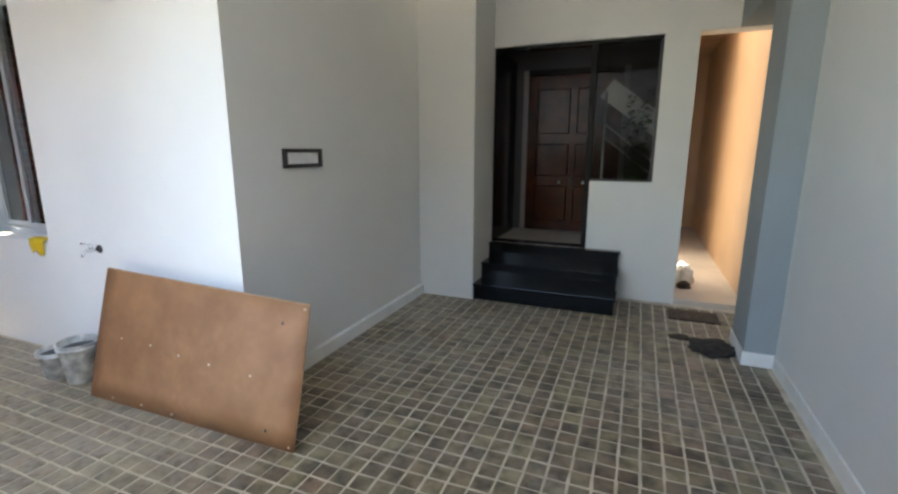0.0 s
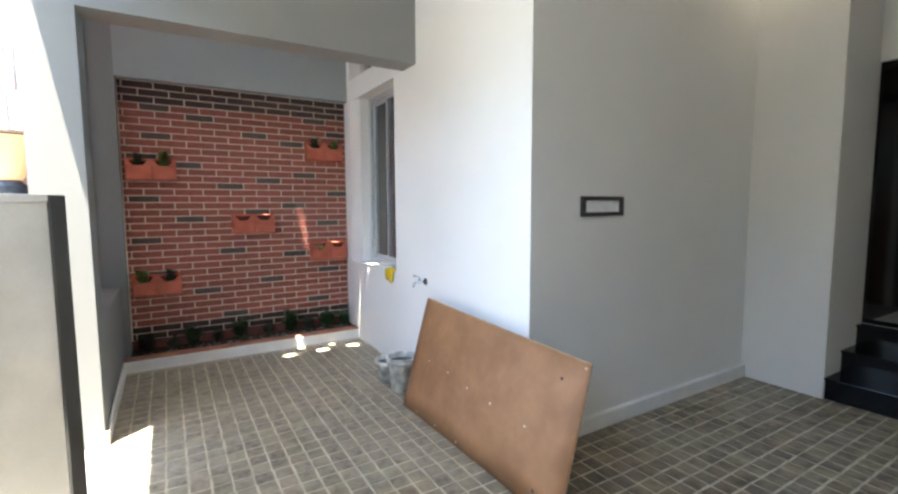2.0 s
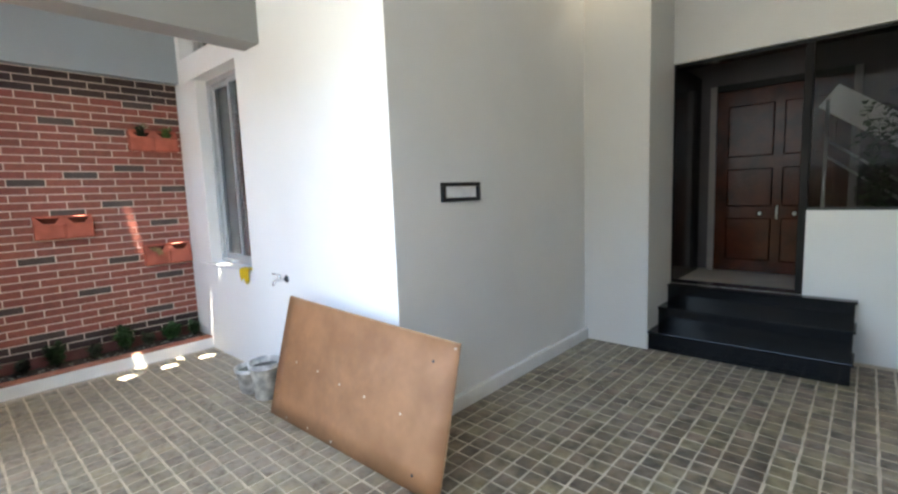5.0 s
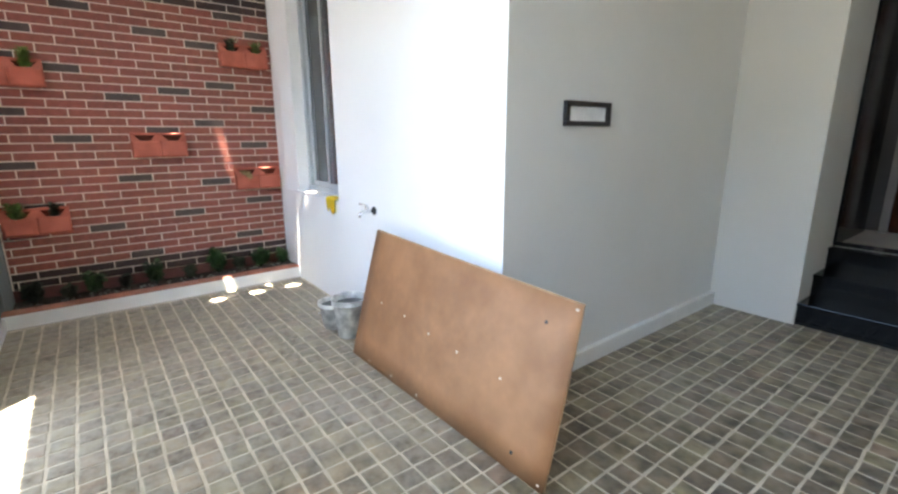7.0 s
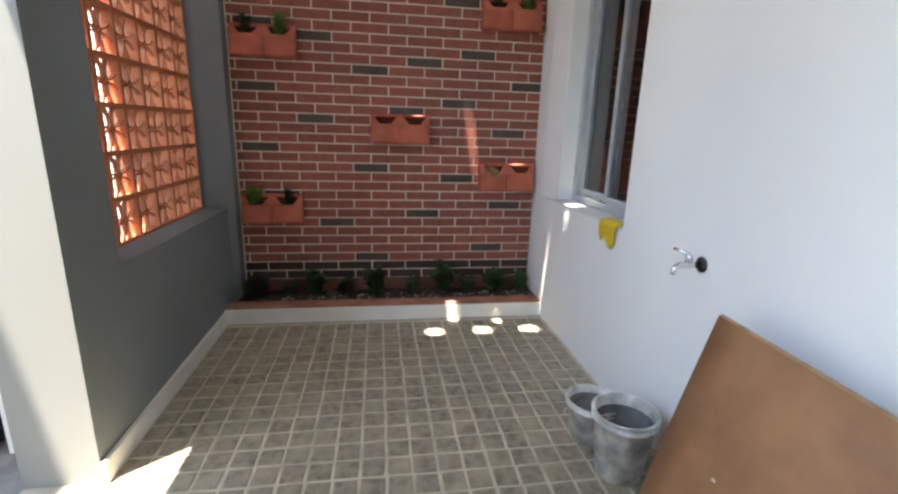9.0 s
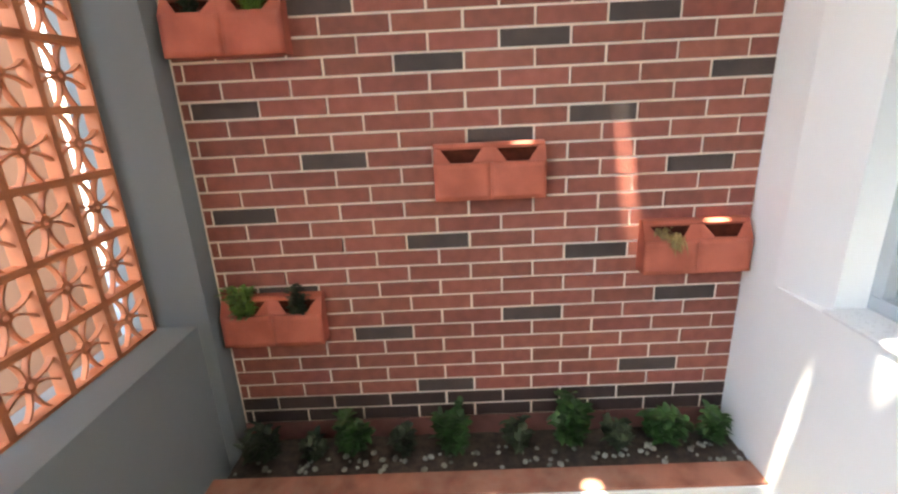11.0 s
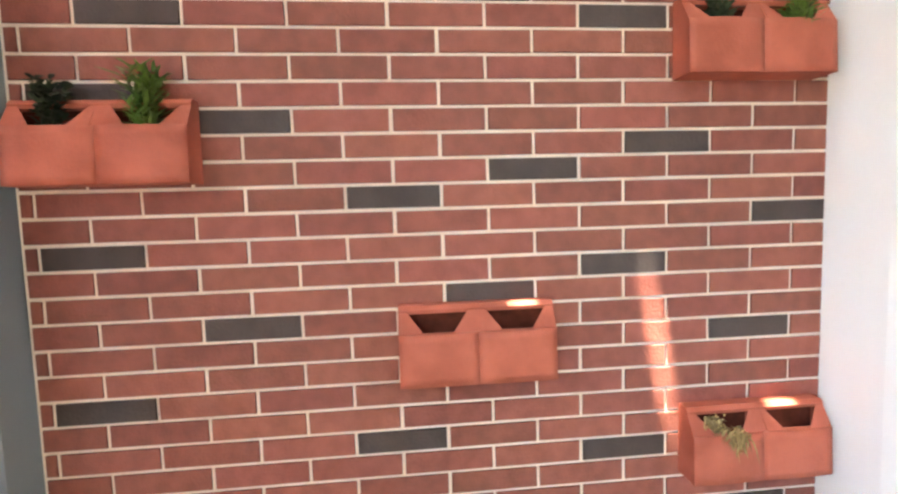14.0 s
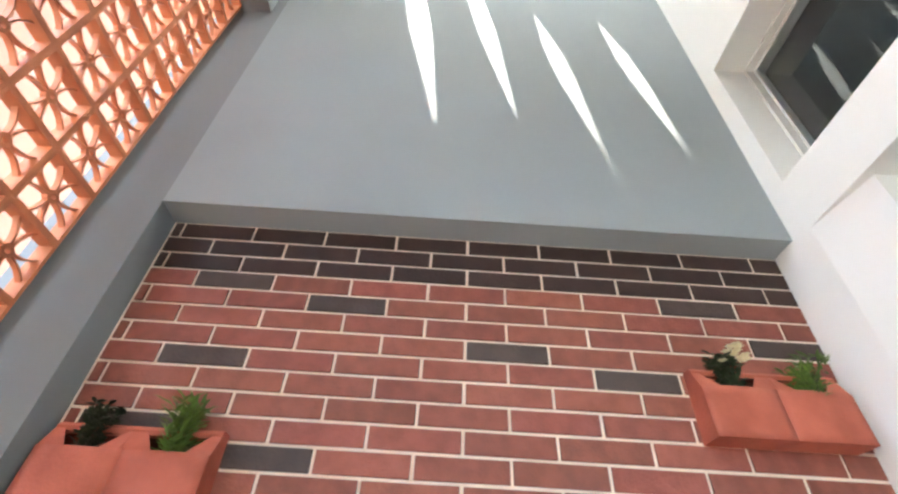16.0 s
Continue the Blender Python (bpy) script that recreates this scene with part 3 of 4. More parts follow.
# ---- wall planters ----
def planter_mesh():
    """Twin-pocket wall pot, 0.40 wide, 0.20 high; the back lies on x = 0."""
    W, Hh, D, F = 0.393, 0.194, 0.07, 0.13
    db = 0.076   # the front leans out towards the foot
    bm = bmesh.new()

    def prism(profile, y0, y1):
        a = [bm.verts.new((x, y0, z)) for x, z in profile]
        b = [bm.verts.new((x, y1, z)) for x, z in profile]
        n = len(profile)
        bm.faces.new(list(reversed(a)))
        bm.faces.new(b)
        for i in range(n):
            bm.faces.new((a[i], a[(i + 1) % n], b[(i + 1) % n], b[i]))

    def belly(y0, y1):
        """Softly bulging front of one pocket."""
        nu, nv = 10, 6
        front, back = [], []
        for i in range(nu + 1):
            u = i / nu
            fr, br = [], []
            for k in range(nv + 1):
                v = k / nv
                x = db + 0.002 + (D - db) * v
                off = 0.012 * max(0.0, math.sin(math.pi * u)) ** 0.7 * (0.25 + 0.75 * v) if 0 < i < nu else 0.0
                y, z = y0 + (y1 - y0) * u, F * v
                fr.append(bm.verts.new((x + off, y, z)))
                br.append(bm.verts.new((x - 0.014, y, z)))
            front.append(fr)
            back.append(br)
        for i in range(nu):
            for k in range(nv):
                f = bm.faces.new((front[i][k], front[i + 1][k], front[i + 1][k + 1], front[i][k + 1]))
                f.smooth = True
                bm.faces.new((back[i][k], back[i][k + 1], back[i + 1][k + 1], back[i + 1][k]))
        for k in (0, nv):
            for i in range(nu):
                bm.faces.new((front[i][k], back[i][k], back[i + 1][k], front[i + 1][k]))
        for i in (0, nu):
            for k in range(nv):
                bm.faces.new((front[i][k], back[i][k], back[i][k + 1], front[i][k + 1]))

    w = 0.012
    side = [(0.0, 0.0), (db, 0.0), (D, F), (0.04, Hh - 0.012), (0.03, Hh), (0.0, Hh)]
    prism(side, 0, w)
    prism(side, W - w, W)
    prism([(x - 0.004 if x > 0.05 else x, z) for x, z in side], W / 2 - w, W / 2 + w)
    prism([(0.012, Hh - 0.012), (0.04, Hh - 0.02), (0.043, Hh - 0.01), (0.034, Hh), (0.012, Hh)], 0, W)
    for y0, y1 in ((w, W / 2 - w), (W / 2 + w, W - w)):
        prism([(0, 0), (0.012, 0), (0.012, Hh), (0, Hh)], y0, y1)
        prism([(0.012, 0), (db, 0), (db - 0.002, 0.012), (0.012, 0.012)], y0, y1)
        # shoulders that narrow the mouth towards the front
        for s, q in ((y0, 1), (y1, -1)):
            top = [(0.04, s, Hh - 0.012), (D, s, F), (D, s + q * 0.05, F), (0.04, s + q * 0.008, Hh - 0.012)]
            low = [(x, y, z - 0.03) for x, y, z in top]
            va = [bm.verts.new(p) for p in top]
            vb = [bm.verts.new(p) for p in low]
            for ring in (va, list(reversed(vb))):
                bm.faces.new(ring)
            for i in range(4):
                bm.faces.new((va[i], vb[i], vb[(i + 1) % 4], va[(i + 1) % 4]))
    belly(0.0, W / 2)
    belly(W / 2, W)
    bmesh.ops.recalc_face_normals(bm, faces=bm.faces[:])
    return bm


pot = holder("wall_planter", (XB, 1.915, 1.156), "terracotta twin-pocket planter fixed to the brick wall, standing empty", "planter", "wall planters")
pockets = part("pot", planter_mesh(), CLAY, pot)
# Dark faces inside the pockets paint in the shade of the mouths.
part("inner_shade", boxes([((0.0125, 0.0125, 0.1), (0.017, 0.184, 0.173)), ((0.0125, 0.209, 0.1), (0.017, 0.38, 0.173))]), mat("shaded_clay", (0.11, 0.027, 0.016), 0.9, 0.3, 20, 120, 0.3, spec=0.08), pockets, "dark inner face with the pocket's shade painted in")
part("soil", boxes([((0.013, 0.013, 0.08), (0.062, 0.183, 0.1)), ((0.013, 0.21, 0.08), (0.062, 0.38, 0.1))]), SOIL, pockets, "dry dark soil")
for y, z, lab in ((2.672, 0.845, "terracotta twin-pocket planter with a withered sprig beside the white wall"), (2.648, 1.905, "terracotta twin-pocket planter with a cream flower and a green plant"),
                  (1.068, 1.665, "terracotta twin-pocket planter with two leafy plants high on the bricks"), (1.062, 0.61, "terracotta twin-pocket planter with low green plants near the bed")):
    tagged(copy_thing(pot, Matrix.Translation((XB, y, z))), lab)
shrub((XB + 0.056, 1.165, 1.765), 0.14, 0.045, 300, 0.028, 0.014, DARKLEAF, "dark withered leafy plant in a wall planter", 51, 8, name="potted_plant")
shrub((XB + 0.056, 1.37, 1.765), 0.165, 0.05, 520, 0.042, 0.008, LEAF, "bright green feathery plant in a wall planter", 52, 10, name="potted_plant", droop=0.1)
shrub((XB + 0.056, 2.745, 2.005), 0.14, 0.045, 220, 0.03, 0.014, DARKLEAF, "dark plant with a cream flower in a wall planter", 53, 7, name="potted_plant", flowers=14)
shrub((XB + 0.056, 2.95, 2.005), 0.13, 0.07, 480, 0.036, 0.008, LEAF, "bushy green plant in a wall planter", 54, 10, name="potted_plant", droop=0.15)
shrub((XB + 0.056, 1.15, 0.71), 0.15, 0.07, 420, 0.04, 0.014, LEAF, "low green plant in a wall planter", 55, 9, name="potted_plant")
shrub((XB + 0.056, 1.36, 0.71), 0.13, 0.055, 260, 0.034, 0.013, DARKLEAF, "low dark green plant in a wall planter", 56, 8, name="potted_plant")
shrub((XB + 0.066, 2.77, 0.95), 0.07, 0.085, 300, 0.026, 0.006, DRYLEAF, "withered yellow sprig in a wall planter", 57, 6, name="potted_plant", droop=1.6)


# ---- terracotta screen ----
def ring_bar(bm, pts, half, y0, y1):
    """A flat rib that follows pts (x, z), from y0 to y1."""
    rows = []
    for i, p in enumerate(pts):
        a, b = pts[max(i - 1, 0)], pts[min(i + 1, len(pts) - 1)]
        d = Vector((b[0] - a[0], b[1] - a[1])).normalized()
        nx, nz = -d.y * half, d.x * half
        rows.append([bm.verts.new(q) for q in ((p[0] + nx, y1, p[1] + nz), (p[0] - nx, y1, p[1] - nz), (p[0] - nx, y0, p[1] - nz), (p[0] + nx, y0, p[1] + nz))])
    for a, b in zip(rows, rows[1:]):
        for k in range(4):
            bm.faces.new((a[k], a[(k + 1) % 4], b[(k + 1) % 4], b[k]))
    bm.faces.new(rows[0])
    bm.faces.new(list(reversed(rows[-1])))


def jali_block():
    bm = bmesh.new()
    h, y0, y1 = 0.0998, -0.022, 0.022
    for lo, hi in (((-h, y0, -h), (h, y1, -h + 0.011)), ((-h, y0, h - 0.011), (h, y1, h)), ((-h, y0, -h + 0.011), (-h + 0.011, y1, h - 0.011)), ((h - 0.011, y0, -h + 0.011), (h, y1, h - 0.011))):
        add_box(bm, lo, hi)
    ya, yb = -0.009, 0.009
    for k in range(8):
        a = math.pi / 8 + k * math.pi / 4
        far = (h - 0.008) / max(abs(math.cos(a)), abs(math.sin(a)))
        bend = 0.009 * (1 if k % 2 else -1)
        pts = []
        for i in range(6):
            u = i / 5
            r = 0.012 + (far - 0.012) * u
            off = bend * math.sin(math.pi * u)
            pts.append((r * math.cos(a) - off * math.sin(a), r * math.sin(a) + off * math.cos(a)))
        ring_bar(bm, pts, 0.003, ya, yb)
    ring_bar(bm, [(0.015 * math.cos(q * math.pi / 4), 0.015 * math.sin(q * math.pi / 4)) for q in range(9)], 0.006, ya, yb)
    bmesh.ops.recalc_face_normals(bm, faces=bm.faces[:])
    me = bpy.data.meshes.new("screen_block")
    bm.to_mesh(me)
    bm.free()
    me.materials.append(JALI)
    return me


screen = holder("jali_screen", (0, 0, 0), "terracotta lattice screen of square flower-pattern blocks", "screen")
jb = jali_block()
for i in range(7):
    for k in range(JN):
        o = new("screen_block", jb)
        o.parent = screen
        o.location = (JX0 + 0.1 + 0.2 * i, 0.82, JZ0 + 0.1 + 0.2 * k)
        if (i * 7 + k * 3) % 4 == 1:
            o.rotation_euler = (0, math.pi / 2, 0)


# ---- windows ----
def window(name, x0, x1, z0, z1, y, mullion, label, f=0.045, sw=0.04, metal=ALU):
    t = holder(name, (0, 0, 0), label, "window", kind="structure")
    part("window_frame", boxes([((x0, y, z0), (x1, y + 0.06, z0 + f)), ((x0, y, z1 - f), (x1, y + 0.06, z1)), ((x0, y, z0 + f), (x0 + f, y + 0.06, z1 - f)), ((x1 - f, y, z0 + f), (x1, y + 0.06, z1 - f))], 0.003), metal, t)
    xm = x0 + (x1 - x0) * mullion
    for a, b, dy in ((x0 + f, xm + 0.03, 0.034), (xm - 0.03, x1 - f, 0.004)):
        s = part("sash", boxes([((a, y + dy, z0 + f), (b, y + dy + 0.024, z0 + f + sw)), ((a, y + dy, z1 - f - sw), (b, y + dy + 0.024, z1 - f)), ((a, y + dy, z0 + f + sw), (a + sw, y + dy + 0.024, z1 - f - sw)), ((b - sw, y + dy, z0 + f + sw), (b, y + dy + 0.024, z1 - f - sw))], 0.002), metal, t)
        g = part("pane", box((a + sw, y + dy + 0.009, z0 + f + sw), (b - sw, y + dy + 0.014, z1 - f - sw)), GLASS, s)
        g.visible_shadow = False
    return t


window("window_1", FX0, WX1, WZ0 + 0.01, WZ1, YW + 0.13, 0.5, "sliding window with a grey aluminium frame in a deep white reveal")
window("window_2", WX0, WX1, UZ0 + 0.01, UZ1, YW + 0.13, 0.5, "small upper window with a thin white frame", 0.012, 0.01, TRIM)
ob_mesh("window_sill", box((FX0 + 0.002, YW - 0.004, WZ0), (WX1 - 0.002, YW + 0.13, WZ0 + 0.012), 0.003), mat("white_marble", (0.72, 0.73, 0.74), 0.3, 0.05, 6, 90, 0.02), None, "white marble window sill", "structure", "sill")


# ---- plywood sheet ----
def plywood():
    t = holder("plywood_board", (0, 0, 0), "brown plywood sheet leaning on the wall corner, speckled with paint", "board")
    bm = bmesh.new()
    nx, nz = 16, 6
    c = {"bl": Vector((-3.96, 2.75, 0.006)), "br": Vector((-2.44, 2.77, 0.006)), "tl": Vector((-3.96, 2.955, 0.757)), "tr": Vector((-2.49, 3.02, 0.685))}
    front, back = [], []
    for i in range(nx + 1):
        u = i / nx
        rf, rb = [], []
        for k in range(nz + 1):
            v = k / nz
            p = (c["bl"] * (1 - u) + c["br"] * u) * (1 - v) + (c["tl"] * (1 - u) + c["tr"] * u) * v
            p = p + Vector((0.022 * math.sin(math.pi * v) * (u - 0.25), -0.02 * math.sin(math.pi * v) * u, 0))
            p.y -= 0.016 * math.sin(math.pi * u) * v * 0.4
            rf.append(bm.verts.new(p))
            rb.append(bm.verts.new(p + Vector((0, 0.012, 0.004))))
        front.append(rf)
        back.append(rb)
    for i in range(nx):
        for k in range(nz):
            a = bm.faces.new((front[i][k], front[i + 1][k], front[i + 1][k + 1], front[i][k + 1]))
            b = bm.faces.new((back[i][k], back[i][k + 1], back[i + 1][k + 1], back[i + 1][k]))
            a.smooth = b.smooth = True
    rim = [(front[i][0], back[i][0], front[i + 1][0], back[i + 1][0]) for i in range(nx)] + [(front[i][nz], back[i][nz], front[i + 1][nz], back[i + 1][nz]) for i in range(nx)]
    rim += [(front[0][k], back[0][k], front[0][k + 1], back[0][k + 1]) for k in range(nz)] + [(front[nx][k], back[nx][k], front[nx][k + 1], back[nx][k + 1]) for k in range(nz)]
    for a, b, d, e in rim:
        f = bm.faces.new((a, b, e, d))
        f.material_index = 1
    bmesh.ops.recalc_face_normals(bm, faces=bm.faces[:])
    part("sheet", bm, [PLY, PLYEDGE], t)

    def on(u, v):
        p = (c["bl"] * (1 - u) + c["br"] * u) * (1 - v) + (c["tl"] * (1 - u) + c["tr"] * u) * v
        p = p + Vector((0.022 * math.sin(math.pi * v) * (u - 0.25), -0.02 * math.sin(math.pi * v) * u, 0))
        p.y -= 0.016 * math.sin(math.pi * u) * v * 0.4
        return p

    white = mat("white_paint_fleck", (0.55, 0.46, 0.36), 0.6, 0.1, 20, 90, 0.1)
    n = Vector((0.05, -0.95, 0.3)).normalized()
    for j, (u, v, r, m) in enumerate(((0.14, 0.49, 0.008, white), (0.3, 0.49, 0.008, white), (0.45, 0.465, 0.008, white), (0.6, 0.455, 0.008, white), (0.79, 0.447, 0.008, white), (0.13, 0.03, 0.007, white),
                                      (0.29, 0.035, 0.007, white), (0.45, 0.03, 0.008, white), (0.985, 0.97, 0.009, white), (0.98, 0.03, 0.007, white), (0.9, 0.85, 0.009, BLACK), (0.88, 0.1, 0.009, BLACK))):
        p = on(u, v)
        q = bmesh.new()
        mx = Matrix.Translation(p + n * 0.001) @ n.to_track_quat("Z", "Y").to_matrix().to_4x4() @ Matrix.Diagonal((r, r * (0.7 + 0.1 * (j % 4)), 0.002, 1))
        bmesh.ops.create_icosphere(q, subdivisions=2, radius=1, matrix=mx)
        part("paint_fleck" if m is white else "screw_hole", q, m, t)


plywood()


# ---- buckets, tap, clutter by the white wall ----
def bucket(at, r0, r1, h, label, turn, fill):
    t = holder("bucket", Matrix.Translation(at) @ Matrix.Rotation(turn, 4, "Z"), label, "bucket")
    body = part("body", lathe([(r0 - 0.01, 0), (r0, 0.004), (r0 + (r1 - r0) * 0.85, h * 0.85), (r1 + 0.006, h * 0.87), (r1 + 0.007, h * 0.9), (r1, h * 0.91), (r1 + 0.002, h - 0.008), (r1 + 0.009, h - 0.004), (r1 + 0.007, h), (r1 - 0.004, h), (r1 - 0.006, h * 0.9), (r0 + (r1 - r0) * fill - 0.005, h * fill), (0.004, h * fill + 0.004)], 36), PLASTIC, t)
    part("residue", lathe([(r0 + (r1 - r0) * fill - 0.006, h * fill + 0.001), (r0 * 0.7, h * fill + 0.012), (0.003, h * fill + 0.02)], 28), CEMENT, body, "dried grey cement")
    part("inner_coating", lathe([(r0 + (r1 - r0) * fill - 0.0065, h * fill + 0.002), (r1 - 0.0085, h * 0.84), (r1 - 0.0095, h * 0.84), (r0 + (r1 - r0) * fill - 0.0075, h * fill + 0.002)], 28), CEMENT, body, "grey cement crust on the inside")
    pts = [(r1 * 1.06 * math.cos(a), r1 * 1.06 * math.sin(a), h * 0.86 - 0.07 * math.sin(a)) for a in [math.pi * k / 14 for k in range(15)]]
    part("handle", tube(pts, 0.0025, 6), STEEL, body, "thin wire handle")


bucket((-4.225, 2.87, 0), 0.085, 0.115, 0.27, "paint-stained white plastic bucket with dried cement", 0.6, 0.3)
bucket((-4.43, 2.85, 0), 0.08, 0.108, 0.19, "second stained plastic bucket standing by the white wall", 2.2, 0.7)

tap = holder("bib_tap", (-4.235, YW, 0.83), "chrome bib tap with a black wall flange", "tap")
part("flange", lathe([(0.028, 0), (0.028, 0.006), (0.02, 0.012), (0.012, 0.014)], 24), BLACK, tap, "black round flange").matrix_basis = pose(0, 0, 0, 90, 0, 0)
part("body", tube([(0, -0.01, 0), (0, -0.05, 0), (0, -0.085, 0.0), (0, -0.105, -0.012), (0, -0.11, -0.035)], [0.011, 0.013, 0.012, 0.01, 0.01], 14), CHROME, tap)
valve = part("valve", lathe([(0.012, 0), (0.012, 0.025), (0.008, 0.03)], 16, (0, -0.055, 0.008)), CHROME, tap)
part("lever", tube([(-0.002, -0.055, 0.038), (-0.03, -0.07, 0.045), (-0.052, -0.08, 0.046)], [0.006, 0.005, 0.007], 10), CHROME, valve)

def sill_cloth():
    """A small crumpled cloth: it lies on the sill and hangs down over its front edge."""
    bm = bmesh.new()
    nu, nv = 14, 16
    layers = []
    for thick in (0.0, 0.004):
        rows = []
        for k in range(nv + 1):
            v = k / nv
            d = 0.155 * v
            row = []
            for i in range(nu + 1):
                u = i / nu - 0.5
                wrinkle = 0.011 * noise.noise(Vector((u * 6.0, v * 4.0, 2.7))) + 0.004 * noise.noise(Vector((u * 15.0, v * 10.0, 1.1)))
                wide = 0.19 * (1 - 0.3 * v + 0.12 * math.sin(5 * v + 3 * u))
                if d < 0.06:
                    y, z = YW + 0.046 - d, 0.848 + abs(wrinkle)
                else:
                    y, z = YW - 0.018 - 0.5 * abs(wrinkle), 0.846 - (d - 0.06) * (1 + 0.25 * math.sin(7 * u))
                row.append(bm.verts.new((-4.895 + u * wide, y - thick * (d >= 0.06), z + thick * (d < 0.06))))
            rows.append(row)
        layers.append(rows)
    for rows in layers:
        for k in range(nv):
            for i in range(nu):
                bm.faces.new((rows[k][i], rows[k][i + 1], rows[k + 1][i + 1], rows[k + 1][i])).smooth = True
    low, top = layers
    for k in range(nv):
        for i in (0, nu):
            bm.faces.new((low[k][i], low[k + 1][i], top[k + 1][i], top[k][i]))
    for i in range(nu):
        for k in (0, nv):
            bm.faces.new((low[k][i], low[k][i + 1], top[k][i + 1], top[k][i]))
    bmesh.ops.recalc_face_normals(bm, faces=bm.faces[:])
    return bm


ob_mesh("cleaning_cloth", sill_cloth(), YELLOW, None, "crumpled yellow cloth hanging over the window sill", "", "cloth")

# ---- framed light on the grey wall ----
fl = holder("wall_light", (XW, 3.475, 1.362), "black framed recessed wall light with a white panel", "light")
part("frame", boxes([((0, 0, 0), (0.022, 0.372, 0.024)), ((0, 0, 0.096), (0.022, 0.372, 0.12)), ((0, 0, 0.024), (0.022, 0.03, 0.096)), ((0, 0.342, 0.024), (0.022, 0.372, 0.096))], 0.003), BLACK, fl)
part("panel", box((0, 0.03, 0.024), (0.006, 0.342, 0.096)), mat("white_acrylic", (0.8, 0.8, 0.79), 0.4, 0.08, 14, 120, 0.2), fl, "white panel smeared with plaster")

# ---- ceiling downlight ----
dl = holder("downlight", (-2.72, 5.27, ZC), "small round recessed ceiling downlight, switched on", "light")
ring = part("trim_ring", lathe([(0.028, -0.008), (0.045, -0.006), (0.047, 0.0), (0.03, 0.0)], 28), TRIM, dl)
part("diffuser", lathe([(0.002, -0.013), (0.024, -0.012), (0.027, -0.0085), (0.002, -0.0085)], 24), LAMPGLOW, ring)
spot = new("downlight_lamp", bpy.data.lights.new("downlight_lamp", "SPOT"))
spot.data.energy = 0.1
spot.data.color = (1.0, 0.8, 0.55)
spot.data.spot_size = radians(110)
spot.data.spot_blend = 0.6
spot.data.shadow_soft_size = 0.03
spot.matrix_world = look((-2.72, 5.27, ZC - 0.02), (-2.72, 5.27, 0))

# ---- entrance ----
steps = holder("entrance_steps", (0, 0, 0), "three polished black granite steps up to the entrance door", "steps")
for k in range(3):
    z0, z1 = 0.163 * k, 0.163 * (k + 1)
    y0 = YE + 0.012 + 0.26 * k
    y1 = YB + 0.01 if k == 2 else YE + 0.26 * (k + 1) + 0.03
    part("riser", box((-2.43, y0 + 0.012, z0), (-1.09, y1, z1 - 0.02)), GRANITE, steps)
    part("tread", box((-2.43, y0 - 0.012, z1 - 0.02), (-1.075, y1, z1), 0.004), GRANITE, steps)
part("landing", box((-2.43, YB + 0.01, 0.469), (DX1, YB + 0.2, 0.489 + 0.004), 0.003), GRANITE, steps)

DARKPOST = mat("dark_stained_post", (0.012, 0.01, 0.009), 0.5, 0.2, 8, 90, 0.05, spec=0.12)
lining = holder("entrance_lining", (0, 0, 0), "black granite lining round the stepped entrance opening", "door frame", kind="structure")
part("left_slab", box((DX0, YB + 0.02, DZ0 + 0.005), (DX0 + 0.02, 6.9, DZ2 - 0.004)), GRANITE, lining)
part("top_slab", box((DX0 + 0.02, YB + 0.03, DZ2 - 0.03), (DX2 - 0.004, YB + 0.19, DZ2 - 0.004)), GRANITE, lining)
part("middle_post", box((DX1 - 0.055, YB + 0.03, DZ0 + 0.006), (DX1, YB + 0.13, DZ2 - 0.03), 0.003), DARKPOST, lining)

door = holder("door_1", (0, 0, 0), "glossy reddish-brown teak entrance door, closed", "door", kind="structure")
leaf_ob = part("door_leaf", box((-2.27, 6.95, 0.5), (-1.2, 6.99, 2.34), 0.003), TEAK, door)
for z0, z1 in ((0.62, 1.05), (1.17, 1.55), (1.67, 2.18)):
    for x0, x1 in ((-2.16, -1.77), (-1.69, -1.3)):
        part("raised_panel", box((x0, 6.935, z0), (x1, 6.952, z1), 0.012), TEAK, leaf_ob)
JAMB = mat("pale_door_frame", (0.22, 0.2, 0.195), 0.5, 0.06, 8, 90, 0.03)
for x0, x1 in ((-2.33, -2.27), (-1.2, -1.14)):
    part("door_jamb", box((x0, 6.93, 0.49), (x1, 7.02, 2.4), 0.004), JAMB, door, "slim pale painted jamb")
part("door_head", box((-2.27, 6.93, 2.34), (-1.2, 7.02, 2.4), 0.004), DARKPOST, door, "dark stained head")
part("door_handle", tube([(-1.72, 6.93, 1.05), (-1.72, 6.9, 1.06), (-1.72, 6.9, 1.16), (-1.72, 6.93, 1.17)], 0.009, 10), STEEL, leaf_ob, "steel pull handle")
for x in (-1.86, -1.58):
    part("knob", lathe([(0.006, 0), (0.006, 0.02), (0.017, 0.025), (0.019, 0.035), (0.008, 0.042)], 16), STEEL, leaf_ob, "small steel knob").matrix_basis = pose(x, 6.952, 1.1, 90, 0, 0)
